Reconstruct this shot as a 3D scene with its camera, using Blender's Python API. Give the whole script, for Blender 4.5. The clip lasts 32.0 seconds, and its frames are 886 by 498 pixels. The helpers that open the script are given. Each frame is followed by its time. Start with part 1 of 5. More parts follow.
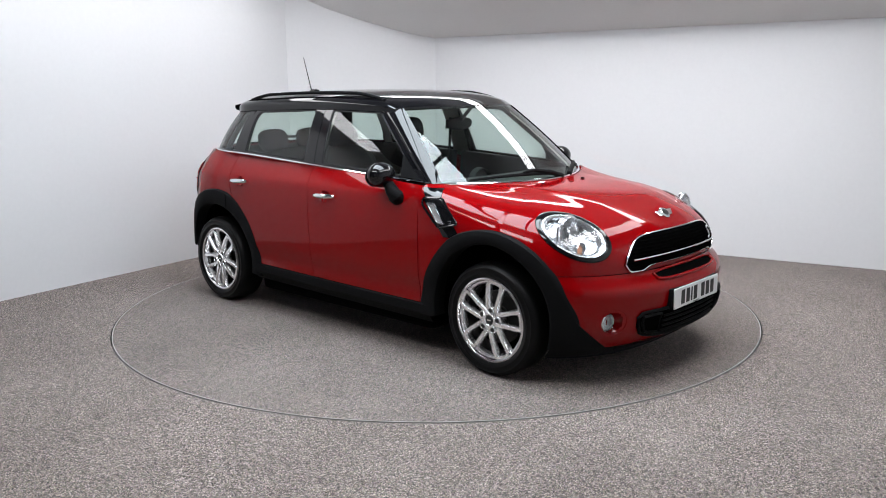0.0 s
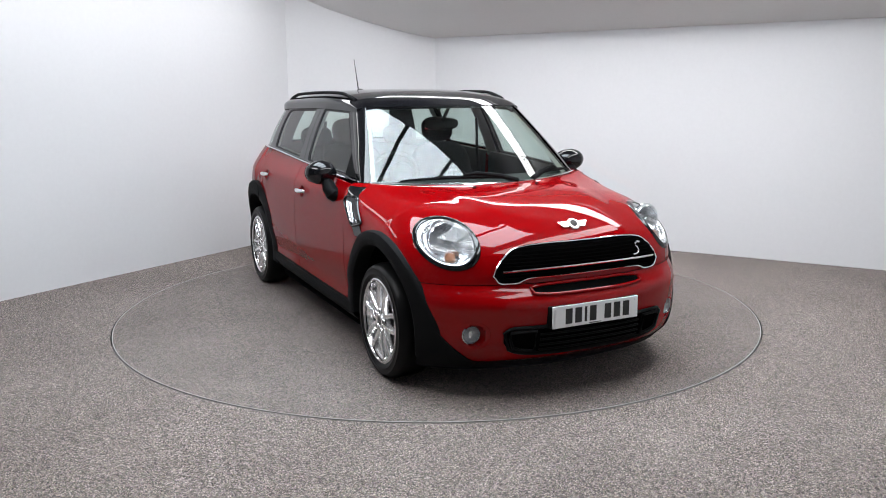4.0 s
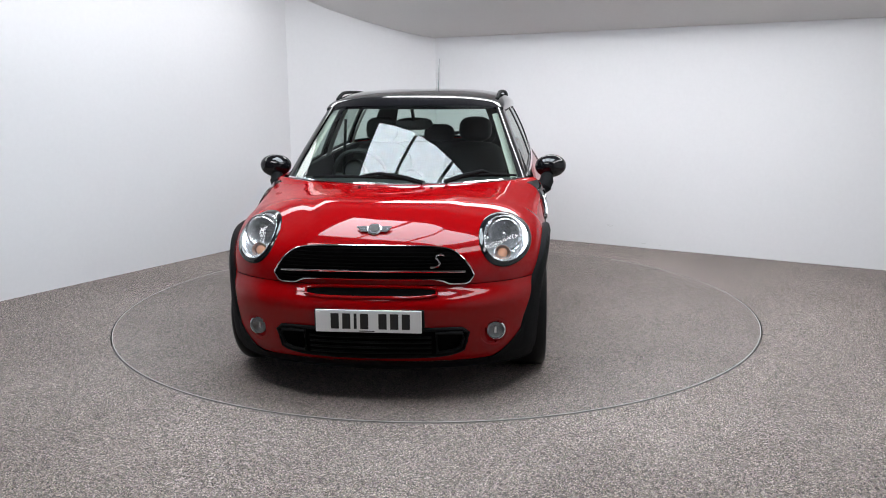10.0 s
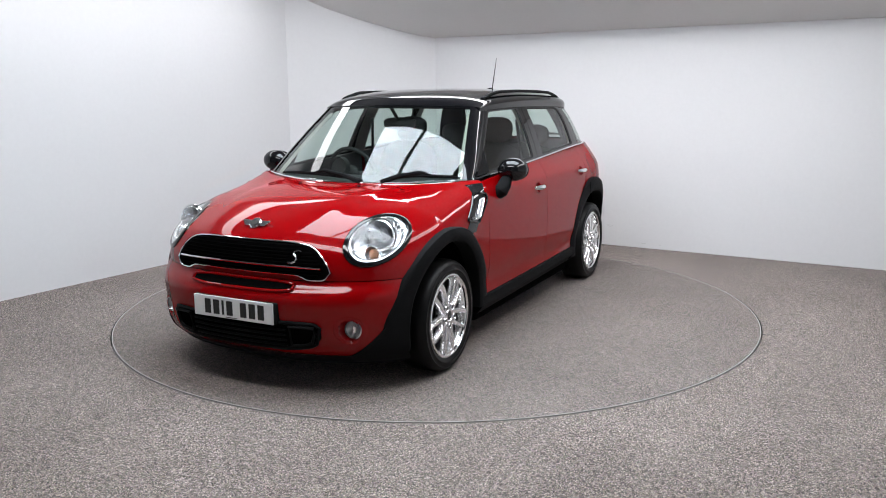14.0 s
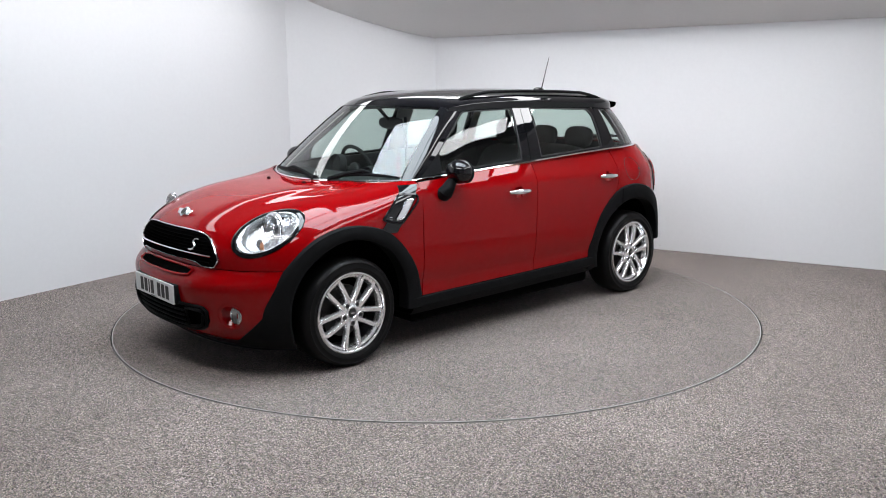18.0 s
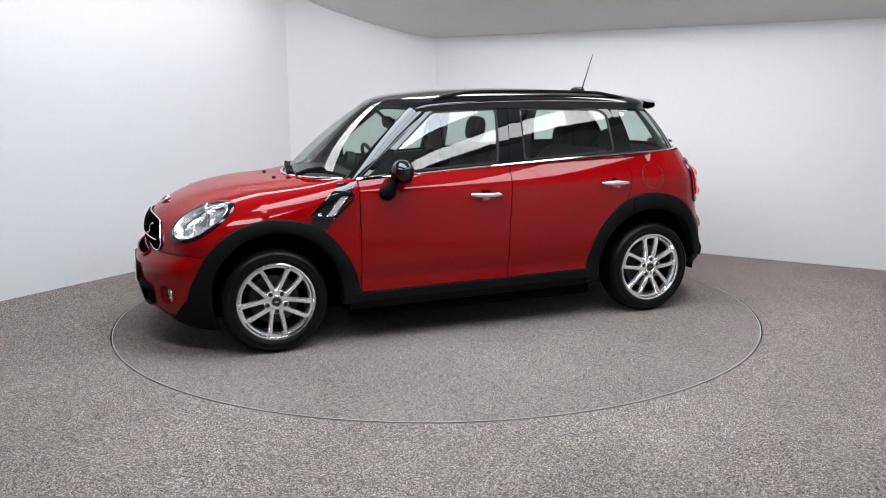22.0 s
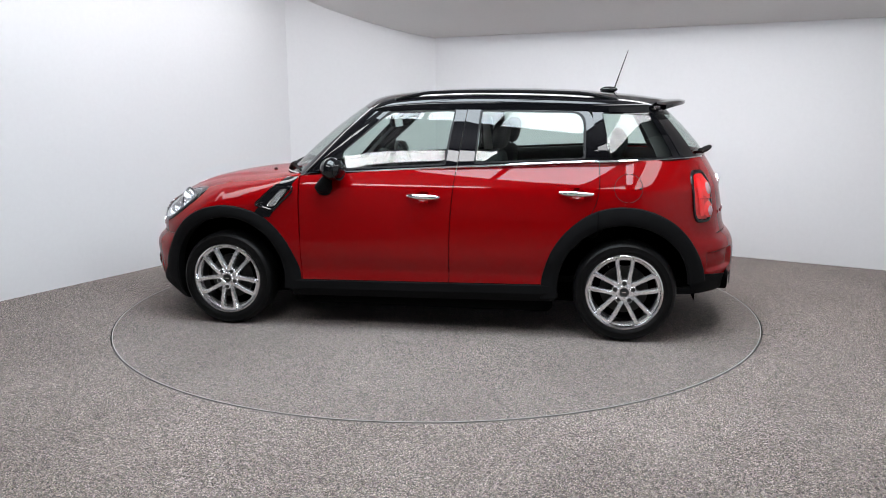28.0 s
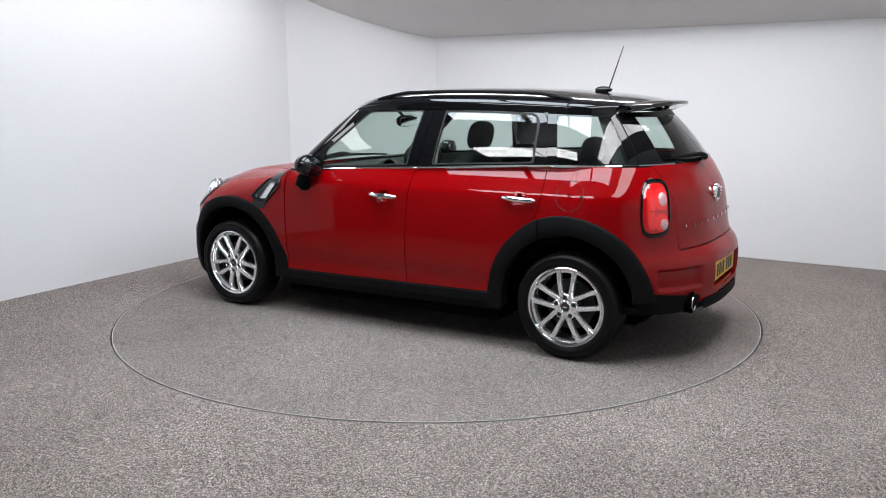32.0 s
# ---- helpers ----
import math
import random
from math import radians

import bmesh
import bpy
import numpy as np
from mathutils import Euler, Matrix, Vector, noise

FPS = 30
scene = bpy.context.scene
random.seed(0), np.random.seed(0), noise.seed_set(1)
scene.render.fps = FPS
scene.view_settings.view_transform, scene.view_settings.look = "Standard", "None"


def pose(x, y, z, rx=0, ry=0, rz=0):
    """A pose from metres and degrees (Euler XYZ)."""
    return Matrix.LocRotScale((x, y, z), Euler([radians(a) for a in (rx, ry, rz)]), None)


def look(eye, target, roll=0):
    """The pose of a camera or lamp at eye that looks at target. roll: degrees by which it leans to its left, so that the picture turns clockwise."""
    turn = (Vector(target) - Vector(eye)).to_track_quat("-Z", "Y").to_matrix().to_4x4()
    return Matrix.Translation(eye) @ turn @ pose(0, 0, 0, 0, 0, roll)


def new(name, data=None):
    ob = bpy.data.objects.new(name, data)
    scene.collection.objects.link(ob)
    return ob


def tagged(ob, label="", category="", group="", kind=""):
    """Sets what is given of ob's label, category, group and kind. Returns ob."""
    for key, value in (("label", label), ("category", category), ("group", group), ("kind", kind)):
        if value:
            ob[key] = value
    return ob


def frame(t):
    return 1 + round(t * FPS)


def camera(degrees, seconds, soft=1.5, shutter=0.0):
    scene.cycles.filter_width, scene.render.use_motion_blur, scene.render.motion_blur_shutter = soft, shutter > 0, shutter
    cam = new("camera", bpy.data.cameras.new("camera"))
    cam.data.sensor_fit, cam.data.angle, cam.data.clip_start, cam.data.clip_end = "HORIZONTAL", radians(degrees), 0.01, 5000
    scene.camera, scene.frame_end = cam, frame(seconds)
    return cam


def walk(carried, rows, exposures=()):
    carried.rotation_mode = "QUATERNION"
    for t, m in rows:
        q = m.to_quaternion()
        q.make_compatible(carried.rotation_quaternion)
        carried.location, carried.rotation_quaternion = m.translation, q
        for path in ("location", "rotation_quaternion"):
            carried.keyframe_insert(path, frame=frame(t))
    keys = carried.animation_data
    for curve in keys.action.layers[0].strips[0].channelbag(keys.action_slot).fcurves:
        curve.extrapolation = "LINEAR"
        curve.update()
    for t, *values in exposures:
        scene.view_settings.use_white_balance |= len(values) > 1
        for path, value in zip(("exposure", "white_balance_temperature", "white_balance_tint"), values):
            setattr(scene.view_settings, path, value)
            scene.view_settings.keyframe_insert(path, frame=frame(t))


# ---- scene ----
# ---- camera ----
cam = camera(56.213, 32.0, soft=1.0)
EYE = Vector((0.0, -5.9101, 1.536))
YAW, PITCH, ROLL = radians(0.4462), radians(-10.8064), -0.4318
AHEAD = Vector((math.sin(YAW) * math.cos(PITCH), math.cos(YAW) * math.cos(PITCH), math.sin(PITCH)))
STILL = look(EYE, EYE + AHEAD, ROLL)
walk(cam, [(0.0, STILL), (32.0, STILL)])

# ---- world and light ----
world = bpy.data.worlds.new("world")
scene.world = world
world.use_nodes = True
world.node_tree.nodes["Background"].inputs[0].default_value = (0.75, 0.8, 0.9, 1)
world.node_tree.nodes["Background"].inputs[1].default_value = 0.05
scene.view_settings.exposure = 0.0
PANEL_LIGHT = 12.2
STRIP_LIGHT = 15.0
WEST_LIGHT = 6.8
FAR_LIGHT = 9.6
SOUTH_LIGHT = 14.5


# ---- materials ----
def material(name, colour, rough=0.5, metal=0.0, coat=0.0, grain=0.0, scale=200.0, bump=0.0, spec=0.5):
    m = bpy.data.materials.new(name)
    m.use_nodes = True
    nt = m.node_tree
    b = nt.nodes["Principled BSDF"]
    b.inputs["Base Color"].default_value = (*colour, 1)
    b.inputs["Roughness"].default_value = rough
    b.inputs["Metallic"].default_value = metal
    b.inputs["Coat Weight"].default_value = coat
    b.inputs["Coat Roughness"].default_value = 0.015
    b.inputs["Specular IOR Level"].default_value = spec
    if grain or bump:
        tc = nt.nodes.new("ShaderNodeTexCoord")
        n = nt.nodes.new("ShaderNodeTexNoise")
        n.inputs["Scale"].default_value = scale
        n.inputs["Detail"].default_value = 3
        nt.links.new(tc.outputs["Object"], n.inputs["Vector"])
        if grain:
            big = nt.nodes.new("ShaderNodeTexNoise")
            big.inputs["Scale"].default_value = scale / 40
            nt.links.new(tc.outputs["Object"], big.inputs["Vector"])
            mul = nt.nodes.new("ShaderNodeMath")
            mul.operation = "ADD"
            nt.links.new(n.outputs["Fac"], mul.inputs[0])
            nt.links.new(big.outputs["Fac"], mul.inputs[1])
            ramp = nt.nodes.new("ShaderNodeMapRange")
            ramp.inputs["From Min"].default_value = 0.6
            ramp.inputs["From Max"].default_value = 1.4
            ramp.inputs["To Min"].default_value = 1 - grain
            ramp.inputs["To Max"].default_value = 1 + grain
            nt.links.new(mul.outputs[0], ramp.inputs["Value"])
            mix = nt.nodes.new("ShaderNodeMix")
            mix.data_type = "RGBA"
            mix.blend_type = "MULTIPLY"
            mix.inputs[0].default_value = 1
            mix.inputs[6].default_value = (*colour, 1)
            nt.links.new(ramp.outputs[0], mix.inputs[7])
            nt.links.new(mix.outputs[2], b.inputs["Base Color"])
        if bump:
            bn = nt.nodes.new("ShaderNodeBump")
            bn.inputs["Strength"].default_value = bump
            bn.inputs["Distance"].default_value = 0.002
            nt.links.new(n.outputs["Fac"], bn.inputs["Height"])
            nt.links.new(bn.outputs[0], b.inputs["Normal"])
    return m


def glass(name, tint, gloss=0.04):
    m = bpy.data.materials.new(name)
    m.use_nodes = True
    nt = m.node_tree
    out = nt.nodes["Material Output"]
    nt.nodes.remove(nt.nodes["Principled BSDF"])
    t = nt.nodes.new("ShaderNodeBsdfTransparent")
    t.inputs[0].default_value = (*tint, 1)
    g = nt.nodes.new("ShaderNodeBsdfGlossy")
    g.inputs["Roughness"].default_value = 0.01
    f = nt.nodes.new("ShaderNodeLayerWeight")
    f.inputs["Blend"].default_value = 0.5
    pw = nt.nodes.new("ShaderNodeMath")
    pw.operation = "POWER"
    pw.inputs[1].default_value = 5.0
    nt.links.new(f.outputs["Facing"], pw.inputs[0])
    ma = nt.nodes.new("ShaderNodeMath")
    ma.operation = "MULTIPLY_ADD"
    ma.inputs[1].default_value = 1 - gloss
    ma.inputs[2].default_value = gloss
    nt.links.new(pw.outputs[0], ma.inputs[0])
    mx = nt.nodes.new("ShaderNodeMixShader")
    nt.links.new(ma.outputs[0], mx.inputs[0])
    nt.links.new(t.outputs[0], mx.inputs[1])
    nt.links.new(g.outputs[0], mx.inputs[2])
    nt.links.new(mx.outputs[0], out.inputs[0])
    return m


def glow(name, colour, strength):
    m = bpy.data.materials.new(name)
    m.use_nodes = True
    b = m.node_tree.nodes["Principled BSDF"]
    b.inputs["Base Color"].default_value = (0.8, 0.8, 0.8, 1)
    b.inputs["Emission Color"].default_value = (*colour, 1)
    b.inputs["Emission Strength"].default_value = strength
    return m


def carpet_material(name, light, dark, speck, tufts):
    m = bpy.data.materials.new(name)
    m.use_nodes = True
    nt = m.node_tree
    b = nt.nodes["Principled BSDF"]
    b.inputs["Roughness"].default_value = 0.95
    b.inputs["Specular IOR Level"].default_value = 0.15
    tc = nt.nodes.new("ShaderNodeTexCoord")
    v = nt.nodes.new("ShaderNodeTexVoronoi")
    v.inputs["Scale"].default_value = 330
    nt.links.new(tc.outputs["Object"], v.inputs["Vector"])
    sep = nt.nodes.new("ShaderNodeSeparateColor")
    nt.links.new(v.outputs["Color"], sep.inputs[0])
    r = nt.nodes.new("ShaderNodeValToRGB")
    r.color_ramp.elements[0].position = 0.05
    r.color_ramp.elements[0].color = (*dark, 1)
    r.color_ramp.elements[1].position = 0.75
    r.color_ramp.elements[1].color = (*light, 1)
    e = r.color_ramp.elements.new(0.97)
    e.color = (*speck, 1)
    nt.links.new(sep.outputs[0], r.inputs[0])
    n = nt.nodes.new("ShaderNodeTexNoise")
    n.inputs["Scale"].default_value = 1.1
    n.inputs["Detail"].default_value = 5
    nt.links.new(tc.outputs["Object"], n.inputs["Vector"])
    mr = nt.nodes.new("ShaderNodeMapRange")
    mr.inputs["From Min"].default_value = 0.3
    mr.inputs["From Max"].default_value = 0.7
    mr.inputs["To Min"].default_value = 0.86
    mr.inputs["To Max"].default_value = 1.10
    nt.links.new(n.outputs["Fac"], mr.inputs["Value"])
    mix = nt.nodes.new("ShaderNodeMix")
    mix.data_type = "RGBA"
    mix.blend_type = "MULTIPLY"
    mix.inputs[0].default_value = 1
    nt.links.new(r.outputs[0], mix.inputs[6])
    nt.links.new(mr.outputs[0], mix.inputs[7])
    nt.links.new(mix.outputs[2], b.inputs["Base Color"])
    w = nt.nodes.new("ShaderNodeTexVoronoi")
    w.inputs["Scale"].default_value = 145
    nt.links.new(tc.outputs["Object"], w.inputs["Vector"])
    ws = nt.nodes.new("ShaderNodeSeparateColor")
    nt.links.new(w.outputs["Color"], ws.inputs[0])
    wr = nt.nodes.new("ShaderNodeMapRange")
    wr.inputs["To Min"].default_value = 1 - tufts
    wr.inputs["To Max"].default_value = 1 + tufts
    nt.links.new(ws.outputs[1], wr.inputs["Value"])
    tuft = nt.nodes.new("ShaderNodeMix")
    tuft.data_type = "RGBA"
    tuft.blend_type = "MULTIPLY"
    tuft.inputs[0].default_value = 1
    nt.links.new(mix.outputs[2], tuft.inputs[6])
    nt.links.new(wr.outputs[0], tuft.inputs[7])
    hue = nt.nodes.new("ShaderNodeMix")
    hue.data_type = "RGBA"
    hue.blend_type = "SOFT_LIGHT"
    hue.inputs[0].default_value = 0.22
    nt.links.new(tuft.outputs[2], hue.inputs[6])
    nt.links.new(v.outputs["Color"], hue.inputs[7])
    nt.links.new(hue.outputs[2], b.inputs["Base Color"])
    bn = nt.nodes.new("ShaderNodeBump")
    bn.inputs["Strength"].default_value = 0.5
    bn.inputs["Distance"].default_value = 0.004
    nt.links.new(v.outputs["Distance"], bn.inputs["Height"])
    nt.links.new(bn.outputs[0], b.inputs["Normal"])
    return m


WALL = material("white_wall_paint", (0.70, 0.70, 0.715), 0.7, grain=0.02, scale=30, bump=0.03)
CEIL = material("grey_ceiling_paint", (0.70, 0.697, 0.69), 0.8, grain=0.02, scale=30)
CARPET = carpet_material("grey_flecked_carpet", (0.272, 0.240, 0.221), (0.039, 0.032, 0.029), (0.51, 0.472, 0.439), 0.47)
DISC = carpet_material("worn_grey_carpet", (0.243, 0.214, 0.195), (0.064, 0.059, 0.054), (0.40, 0.373, 0.349), 0.40)
METAL = material("brushed_edge_metal", (0.42, 0.41, 0.40), 0.5, 0.3)
SCUFF = material("grey_scuff", (0.55, 0.55, 0.55), 0.8)
SLOT = material("dark_slot", (0.02, 0.02, 0.02), 0.9)
LAMP = glow("light_panel", (0.84, 0.945, 1.03), PANEL_LIGHT)
STRIP = glow("strip_light", (0.97, 0.975, 1.0), STRIP_LIGHT)
FAR_STRIP = glow("far_strip_light", (0.97, 0.975, 1.0), FAR_LIGHT)
SOUTH_STRIP = glow("south_strip_light", (0.97, 0.975, 1.0), SOUTH_LIGHT)
SOFT_STRIP = glow("soft_strip_light", (0.97, 0.975, 1.0), WEST_LIGHT)
# greys of two sets of unseen walls, chosen for the fill light they bounce
PLAIN = material("unseen_wall_fill_grey", (0.46, 0.46, 0.465), 0.75, grain=0.03, scale=20)
OUTER = material("unseen_outer_fill_grey", (0.46, 0.46, 0.465), 0.8, grain=0.04, scale=20)
# unseen wall behind the camera, coloured near black to dim the car's reflections
DIM_WALL = material("unseen_wall_darkened", (0.07, 0.07, 0.073), 0.8, grain=0.04, scale=20)
# gloom above the light panels, put into the colour of the unseen ceiling
GLOOM = material("unlit_ceiling_dark", (0.08, 0.08, 0.085), 0.8, grain=0.05, scale=20)
RED = material("red_car_paint", (0.215, 0.0008, 0.0018), 0.5, 0.0, 0.64, grain=0.04, scale=900, spec=0.0)
GLOSS = material("gloss_black_paint", (0.004, 0.004, 0.005), 0.3, 0.0, 1.0, spec=0.0)
PLASTIC = material("black_grained_plastic", (0.005, 0.0052, 0.0058), 0.7, grain=0.15, scale=600, bump=0.3, spec=0.09)
DARK = material("matt_black_liner", (0.003, 0.003, 0.003), 1.0, spec=0.0)
SEAL = material("dark_window_seal", (0.012, 0.012, 0.013), 0.55, grain=0.1, scale=400, spec=0.3)
RUBBER = material("black_tyre_rubber", (0.0032, 0.0032, 0.0035), 0.42, grain=0.2, scale=60, bump=0.1, spec=0.16)
CHROME = material("chrome", (0.85, 0.86, 0.88), 0.06, 1.0)
ALLOY = material("silver_alloy", (0.92, 0.92, 0.93), 0.22, 0.84, 0.4)
# silver barrel in dark grey: the shade behind the spokes is in the colour
BARREL = material("inner_rim_painted_shade", (0.10, 0.10, 0.105), 0.45, 0.6)
WORN = material("machined_alloy_lip", (0.75, 0.75, 0.76), 0.18, 1.0)
IRON = material("brake_iron", (0.05, 0.05, 0.05), 0.5, 0.9)
GLASS = glass("green_tinted_glass", (0.78, 0.87, 0.83), 0.075)
FOGGY = material("grey_lamp_glass", (0.55, 0.56, 0.58), 0.2, 0.6, 1.0, grain=0.35, scale=120)
CLEAR = glass("clear_lens", (0.97, 0.98, 0.98))
PLATE_W = material("white_plate", (0.75, 0.76, 0.76), 0.3)
PLATE_Y = material("yellow_plate", (0.85, 0.55, 0.03), 0.3)
INK = material("black_ink", (0.01, 0.01, 0.01), 0.5)
CLOTH = material("dark_seat_fabric", (0.012, 0.012, 0.013), 0.9, grain=0.25, scale=300, bump=0.3)
TRIM = material("beige_headlining", (0.42, 0.40, 0.36), 0.9, grain=0.05, scale=200)
DASH = material("black_dashboard", (0.012, 0.012, 0.013), 0.6, grain=0.2, scale=400, bump=0.2)
TAIL = material("red_lamp_lens", (0.62, 0.006, 0.008), 0.08, 0.0, 1.0, grain=0.25, scale=90)
CELL = material("pink_lamp_cell", (0.72, 0.40, 0.43), 0.25, 0.5, 1.0, grain=0.5, scale=160, bump=0.6)
TAIL2 = material("bright_red_reflector", (0.9, 0.012, 0.014), 0.15, 0.0, 1.0)
AMBER = material("orange_indicator", (0.85, 0.40, 0.24), 0.15, 0.0, 1.0)
SILVER = material("silver_reflector", (0.80, 0.81, 0.83), 0.2, 0.75)
HOUSING = material("grey_lamp_housing", (0.68, 0.69, 0.71), 0.25, 0.85)
STEEL = material("polished_steel", (0.7, 0.7, 0.7), 0.15, 1.0)


# ---- mesh helpers ----
def finish(bm, smooth=True):
    bmesh.ops.recalc_face_normals(bm, faces=bm.faces)
    for f in bm.faces:
        f.smooth = smooth
    return bm


def part(name, bm, mat, parent=None, label="", sharp=35):
    me = bpy.data.meshes.new(name)
    for e in bm.edges:
        if len(e.link_faces) == 2 and e.calc_face_angle(0) > radians(sharp):
            e.smooth = False
    bm.to_mesh(me)
    bm.free()
    me.materials.append(mat)
    ob = new(name, me)
    if parent:
        ob.parent = parent
    return tagged(ob, label) if label else ob


def empty(name, parent=None, label=""):
    ob = new(name)
    ob.empty_display_size = 0.1
    if parent:
        ob.parent = parent
    return tagged(ob, label) if label else ob


def grid(fn, us, vs, keep=None, wrap=False):
    """A sheet through fn(u, v); keep(u, v) picks cells by their centre."""
    bm = bmesh.new()
    rows = [[bm.verts.new(fn(u, v)) for v in vs] for u in us]
    n = len(us) if wrap else len(us) - 1
    for i in range(n):
        a, b = rows[i], rows[(i + 1) % len(us)]
        for j in range(len(vs) - 1):
            if keep and not keep((us[i] + us[(i + 1) % len(us)]) / 2, (vs[j] + vs[j + 1]) / 2):
                continue
            try:
                bm.faces.new((a[j], a[j + 1], b[j + 1], b[j]))
            except ValueError:
                pass
    bmesh.ops.remove_doubles(bm, verts=bm.verts, dist=1e-5)
    loose = [v for v in bm.verts if not v.link_faces]
    bmesh.ops.delete(bm, geom=loose, context="VERTS")
    return finish(bm)


def lip(bm, depth, inward):
    """Turns the open edges in by depth along inward(co)."""
    edges = [e for e in bm.edges if len(e.link_faces) == 1]
    r = bmesh.ops.extrude_edge_only(bm, edges=edges)
    for v in [g for g in r["geom"] if isinstance(g, bmesh.types.BMVert)]:
        v.co += inward(v.co).normalized() * depth
    return finish(bm)


def lin(a, b, n):
    return [a + (b - a) * i / n for i in range(n + 1)]


def interp(x, pts):
    """Smooth curve through (x, value) pairs."""
    if x <= pts[0][0]:
        return pts[0][1]
    if x >= pts[-1][0]:
        return pts[-1][1]
    for i in range(len(pts) - 1):
        (x0, y0), (x1, y1) = pts[i], pts[i + 1]
        if x <= x1:
            m0 = (y1 - pts[i - 1][1]) / (x1 - pts[i - 1][0]) if i else (y1 - y0) / (x1 - x0)
            m1 = (pts[i + 2][1] - y0) / (pts[i + 2][0] - x0) if i + 2 < len(pts) else (y1 - y0) / (x1 - x0)
            h, t = x1 - x0, (x - x0) / (x1 - x0)
            return (2 * t**3 - 3 * t**2 + 1) * y0 + (t**3 - 2 * t**2 + t) * h * m0 + (3 * t**2 - 2 * t**3) * y1 + (t**3 - t**2) * h * m1


def tube(points, r, n=8, closed=False, squash=1.0):
    """A round bar along points; r is a number or a list."""
    pts = [Vector(p) for p in points]
    bm = bmesh.new()
    rings = []
    for i, p in enumerate(pts):
        a = pts[i - 1] if i or closed else p
        b = pts[(i + 1) % len(pts)] if i + 1 < len(pts) or closed else p
        d = (b - a).normalized()
        s = d.cross(Vector((0, 0, 1)))
        s = s.normalized() if s.length > 1e-4 else Vector((1, 0, 0))
        t = d.cross(s)
        rr = r[i] if isinstance(r, (list, tuple)) else r
        rings.append([bm.verts.new(p + s * math.cos(k * 2 * math.pi / n) * rr + t * math.sin(k * 2 * math.pi / n) * rr * squash) for k in range(n)])
    m = len(rings) if closed else len(rings) - 1
    for i in range(m):
        a, b = rings[i], rings[(i + 1) % len(rings)]
        for k in range(n):
            bm.faces.new((a[k], a[(k + 1) % n], b[(k + 1) % n], b[k]))
    if not closed:
        bm.faces.new(rings[0])
        bm.faces.new(rings[-1])
    return finish(bm)


def box(x0, x1, y0, y1, z0, z1, bevel=0.0, seg=2):
    bm = bmesh.new()
    bmesh.ops.create_cube(bm, size=1)
    for v in bm.verts:
        v.co = Vector((x0 if v.co.x < 0 else x1, y0 if v.co.y < 0 else y1, z0 if v.co.z < 0 else z1))
    if bevel:
        bmesh.ops.bevel(bm, geom=list(bm.edges), offset=bevel, segments=seg, profile=0.5, affect="EDGES")
    return finish(bm)


def ball(c, rx, ry, rz, nu=20, nv=12, power=1.0):
    def f(u, v):
        def pw(a):
            return math.copysign(abs(a) ** power, a)
        return Vector((c[0] + rx * pw(math.cos(v)) * pw(math.cos(u)), c[1] + ry * pw(math.cos(v)) * pw(math.sin(u)), c[2] + rz * pw(math.sin(v))))
    return grid(f, [2 * math.pi * i / nu for i in range(nu)], lin(-math.pi / 2, math.pi / 2, nv), wrap=True)


def spin(profile, n=32, axis="y"):
    """Turns (radius, offset) pairs about an axis."""
    def f(u, v):
        i = int(round(v))
        r, o = profile[i]
        if axis == "y":
            return Vector((r * math.cos(u), o, r * math.sin(u)))
        if axis == "x":
            return Vector((o, r * math.cos(u), r * math.sin(u)))
        return Vector((r * math.cos(u), r * math.sin(u), o))
    return grid(f, [2 * math.pi * i / n for i in range(n)], list(range(len(profile))), wrap=True)


def merge(*bms):
    out = bms[0]
    for b in bms[1:]:
        me = bpy.data.meshes.new("tmp")
        b.to_mesh(me)
        b.free()
        out.from_mesh(me)
        bpy.data.meshes.remove(me)
    return out


def moved(bm, m):
    bmesh.ops.transform(bm, matrix=m, verts=bm.verts)
    if m.determinant() < 0:
        bmesh.ops.reverse_faces(bm, faces=bm.faces)
    return bm


FLIP = Matrix.Diagonal((1, -1, 1, 1))


def mirror_to(bm, side):
    return bm if side > 0 else moved(bm, FLIP)


# ---- the booth ----
R_TABLE = 2.2273
SEAM, CORNER = Vector((-1.545, 2.985, 0)), Vector((0.004, 3.373, 0))
LDIR = Vector((-3.311 + 1.545, 0.22 - 2.985, 0)).normalized()
RDIR = Vector((3.835 - 0.004, 0.977 - 3.373, 0)).normalized()
NORM = Vector((RDIR.y, -RDIR.x, 0))


def booth(u, v, z=0.0):
    """A place u metres along the east wall and v metres away from it."""
    p = CORNER + RDIR * u + NORM * v
    return Vector((p.x, p.y, z))


def slab(name, a, b, h, mat, thick=0.12, label=""):
    """A wall from a to b whose face towards the booth's middle is the line a-b."""
    d = (b - a).normalized()
    n = Vector((-d.y, d.x, 0))
    if n.dot(-(a + b) / 2 + Vector((0, -2, 0))) > 0:
        n = -n
    bm = bmesh.new()
    low = [bm.verts.new(p) for p in (a, b, b + n * thick, a + n * thick)]
    top = [bm.verts.new(p.co + Vector((0, 0, h))) for p in low]
    bm.faces.new(low)
    bm.faces.new(top)
    for i in range(4):
        bm.faces.new((low[i], low[(i + 1) % 4], top[(i + 1) % 4], top[i]))
    ob = part(name, finish(bm, False), mat)
    return tagged(ob, label, "wall", kind="structure")


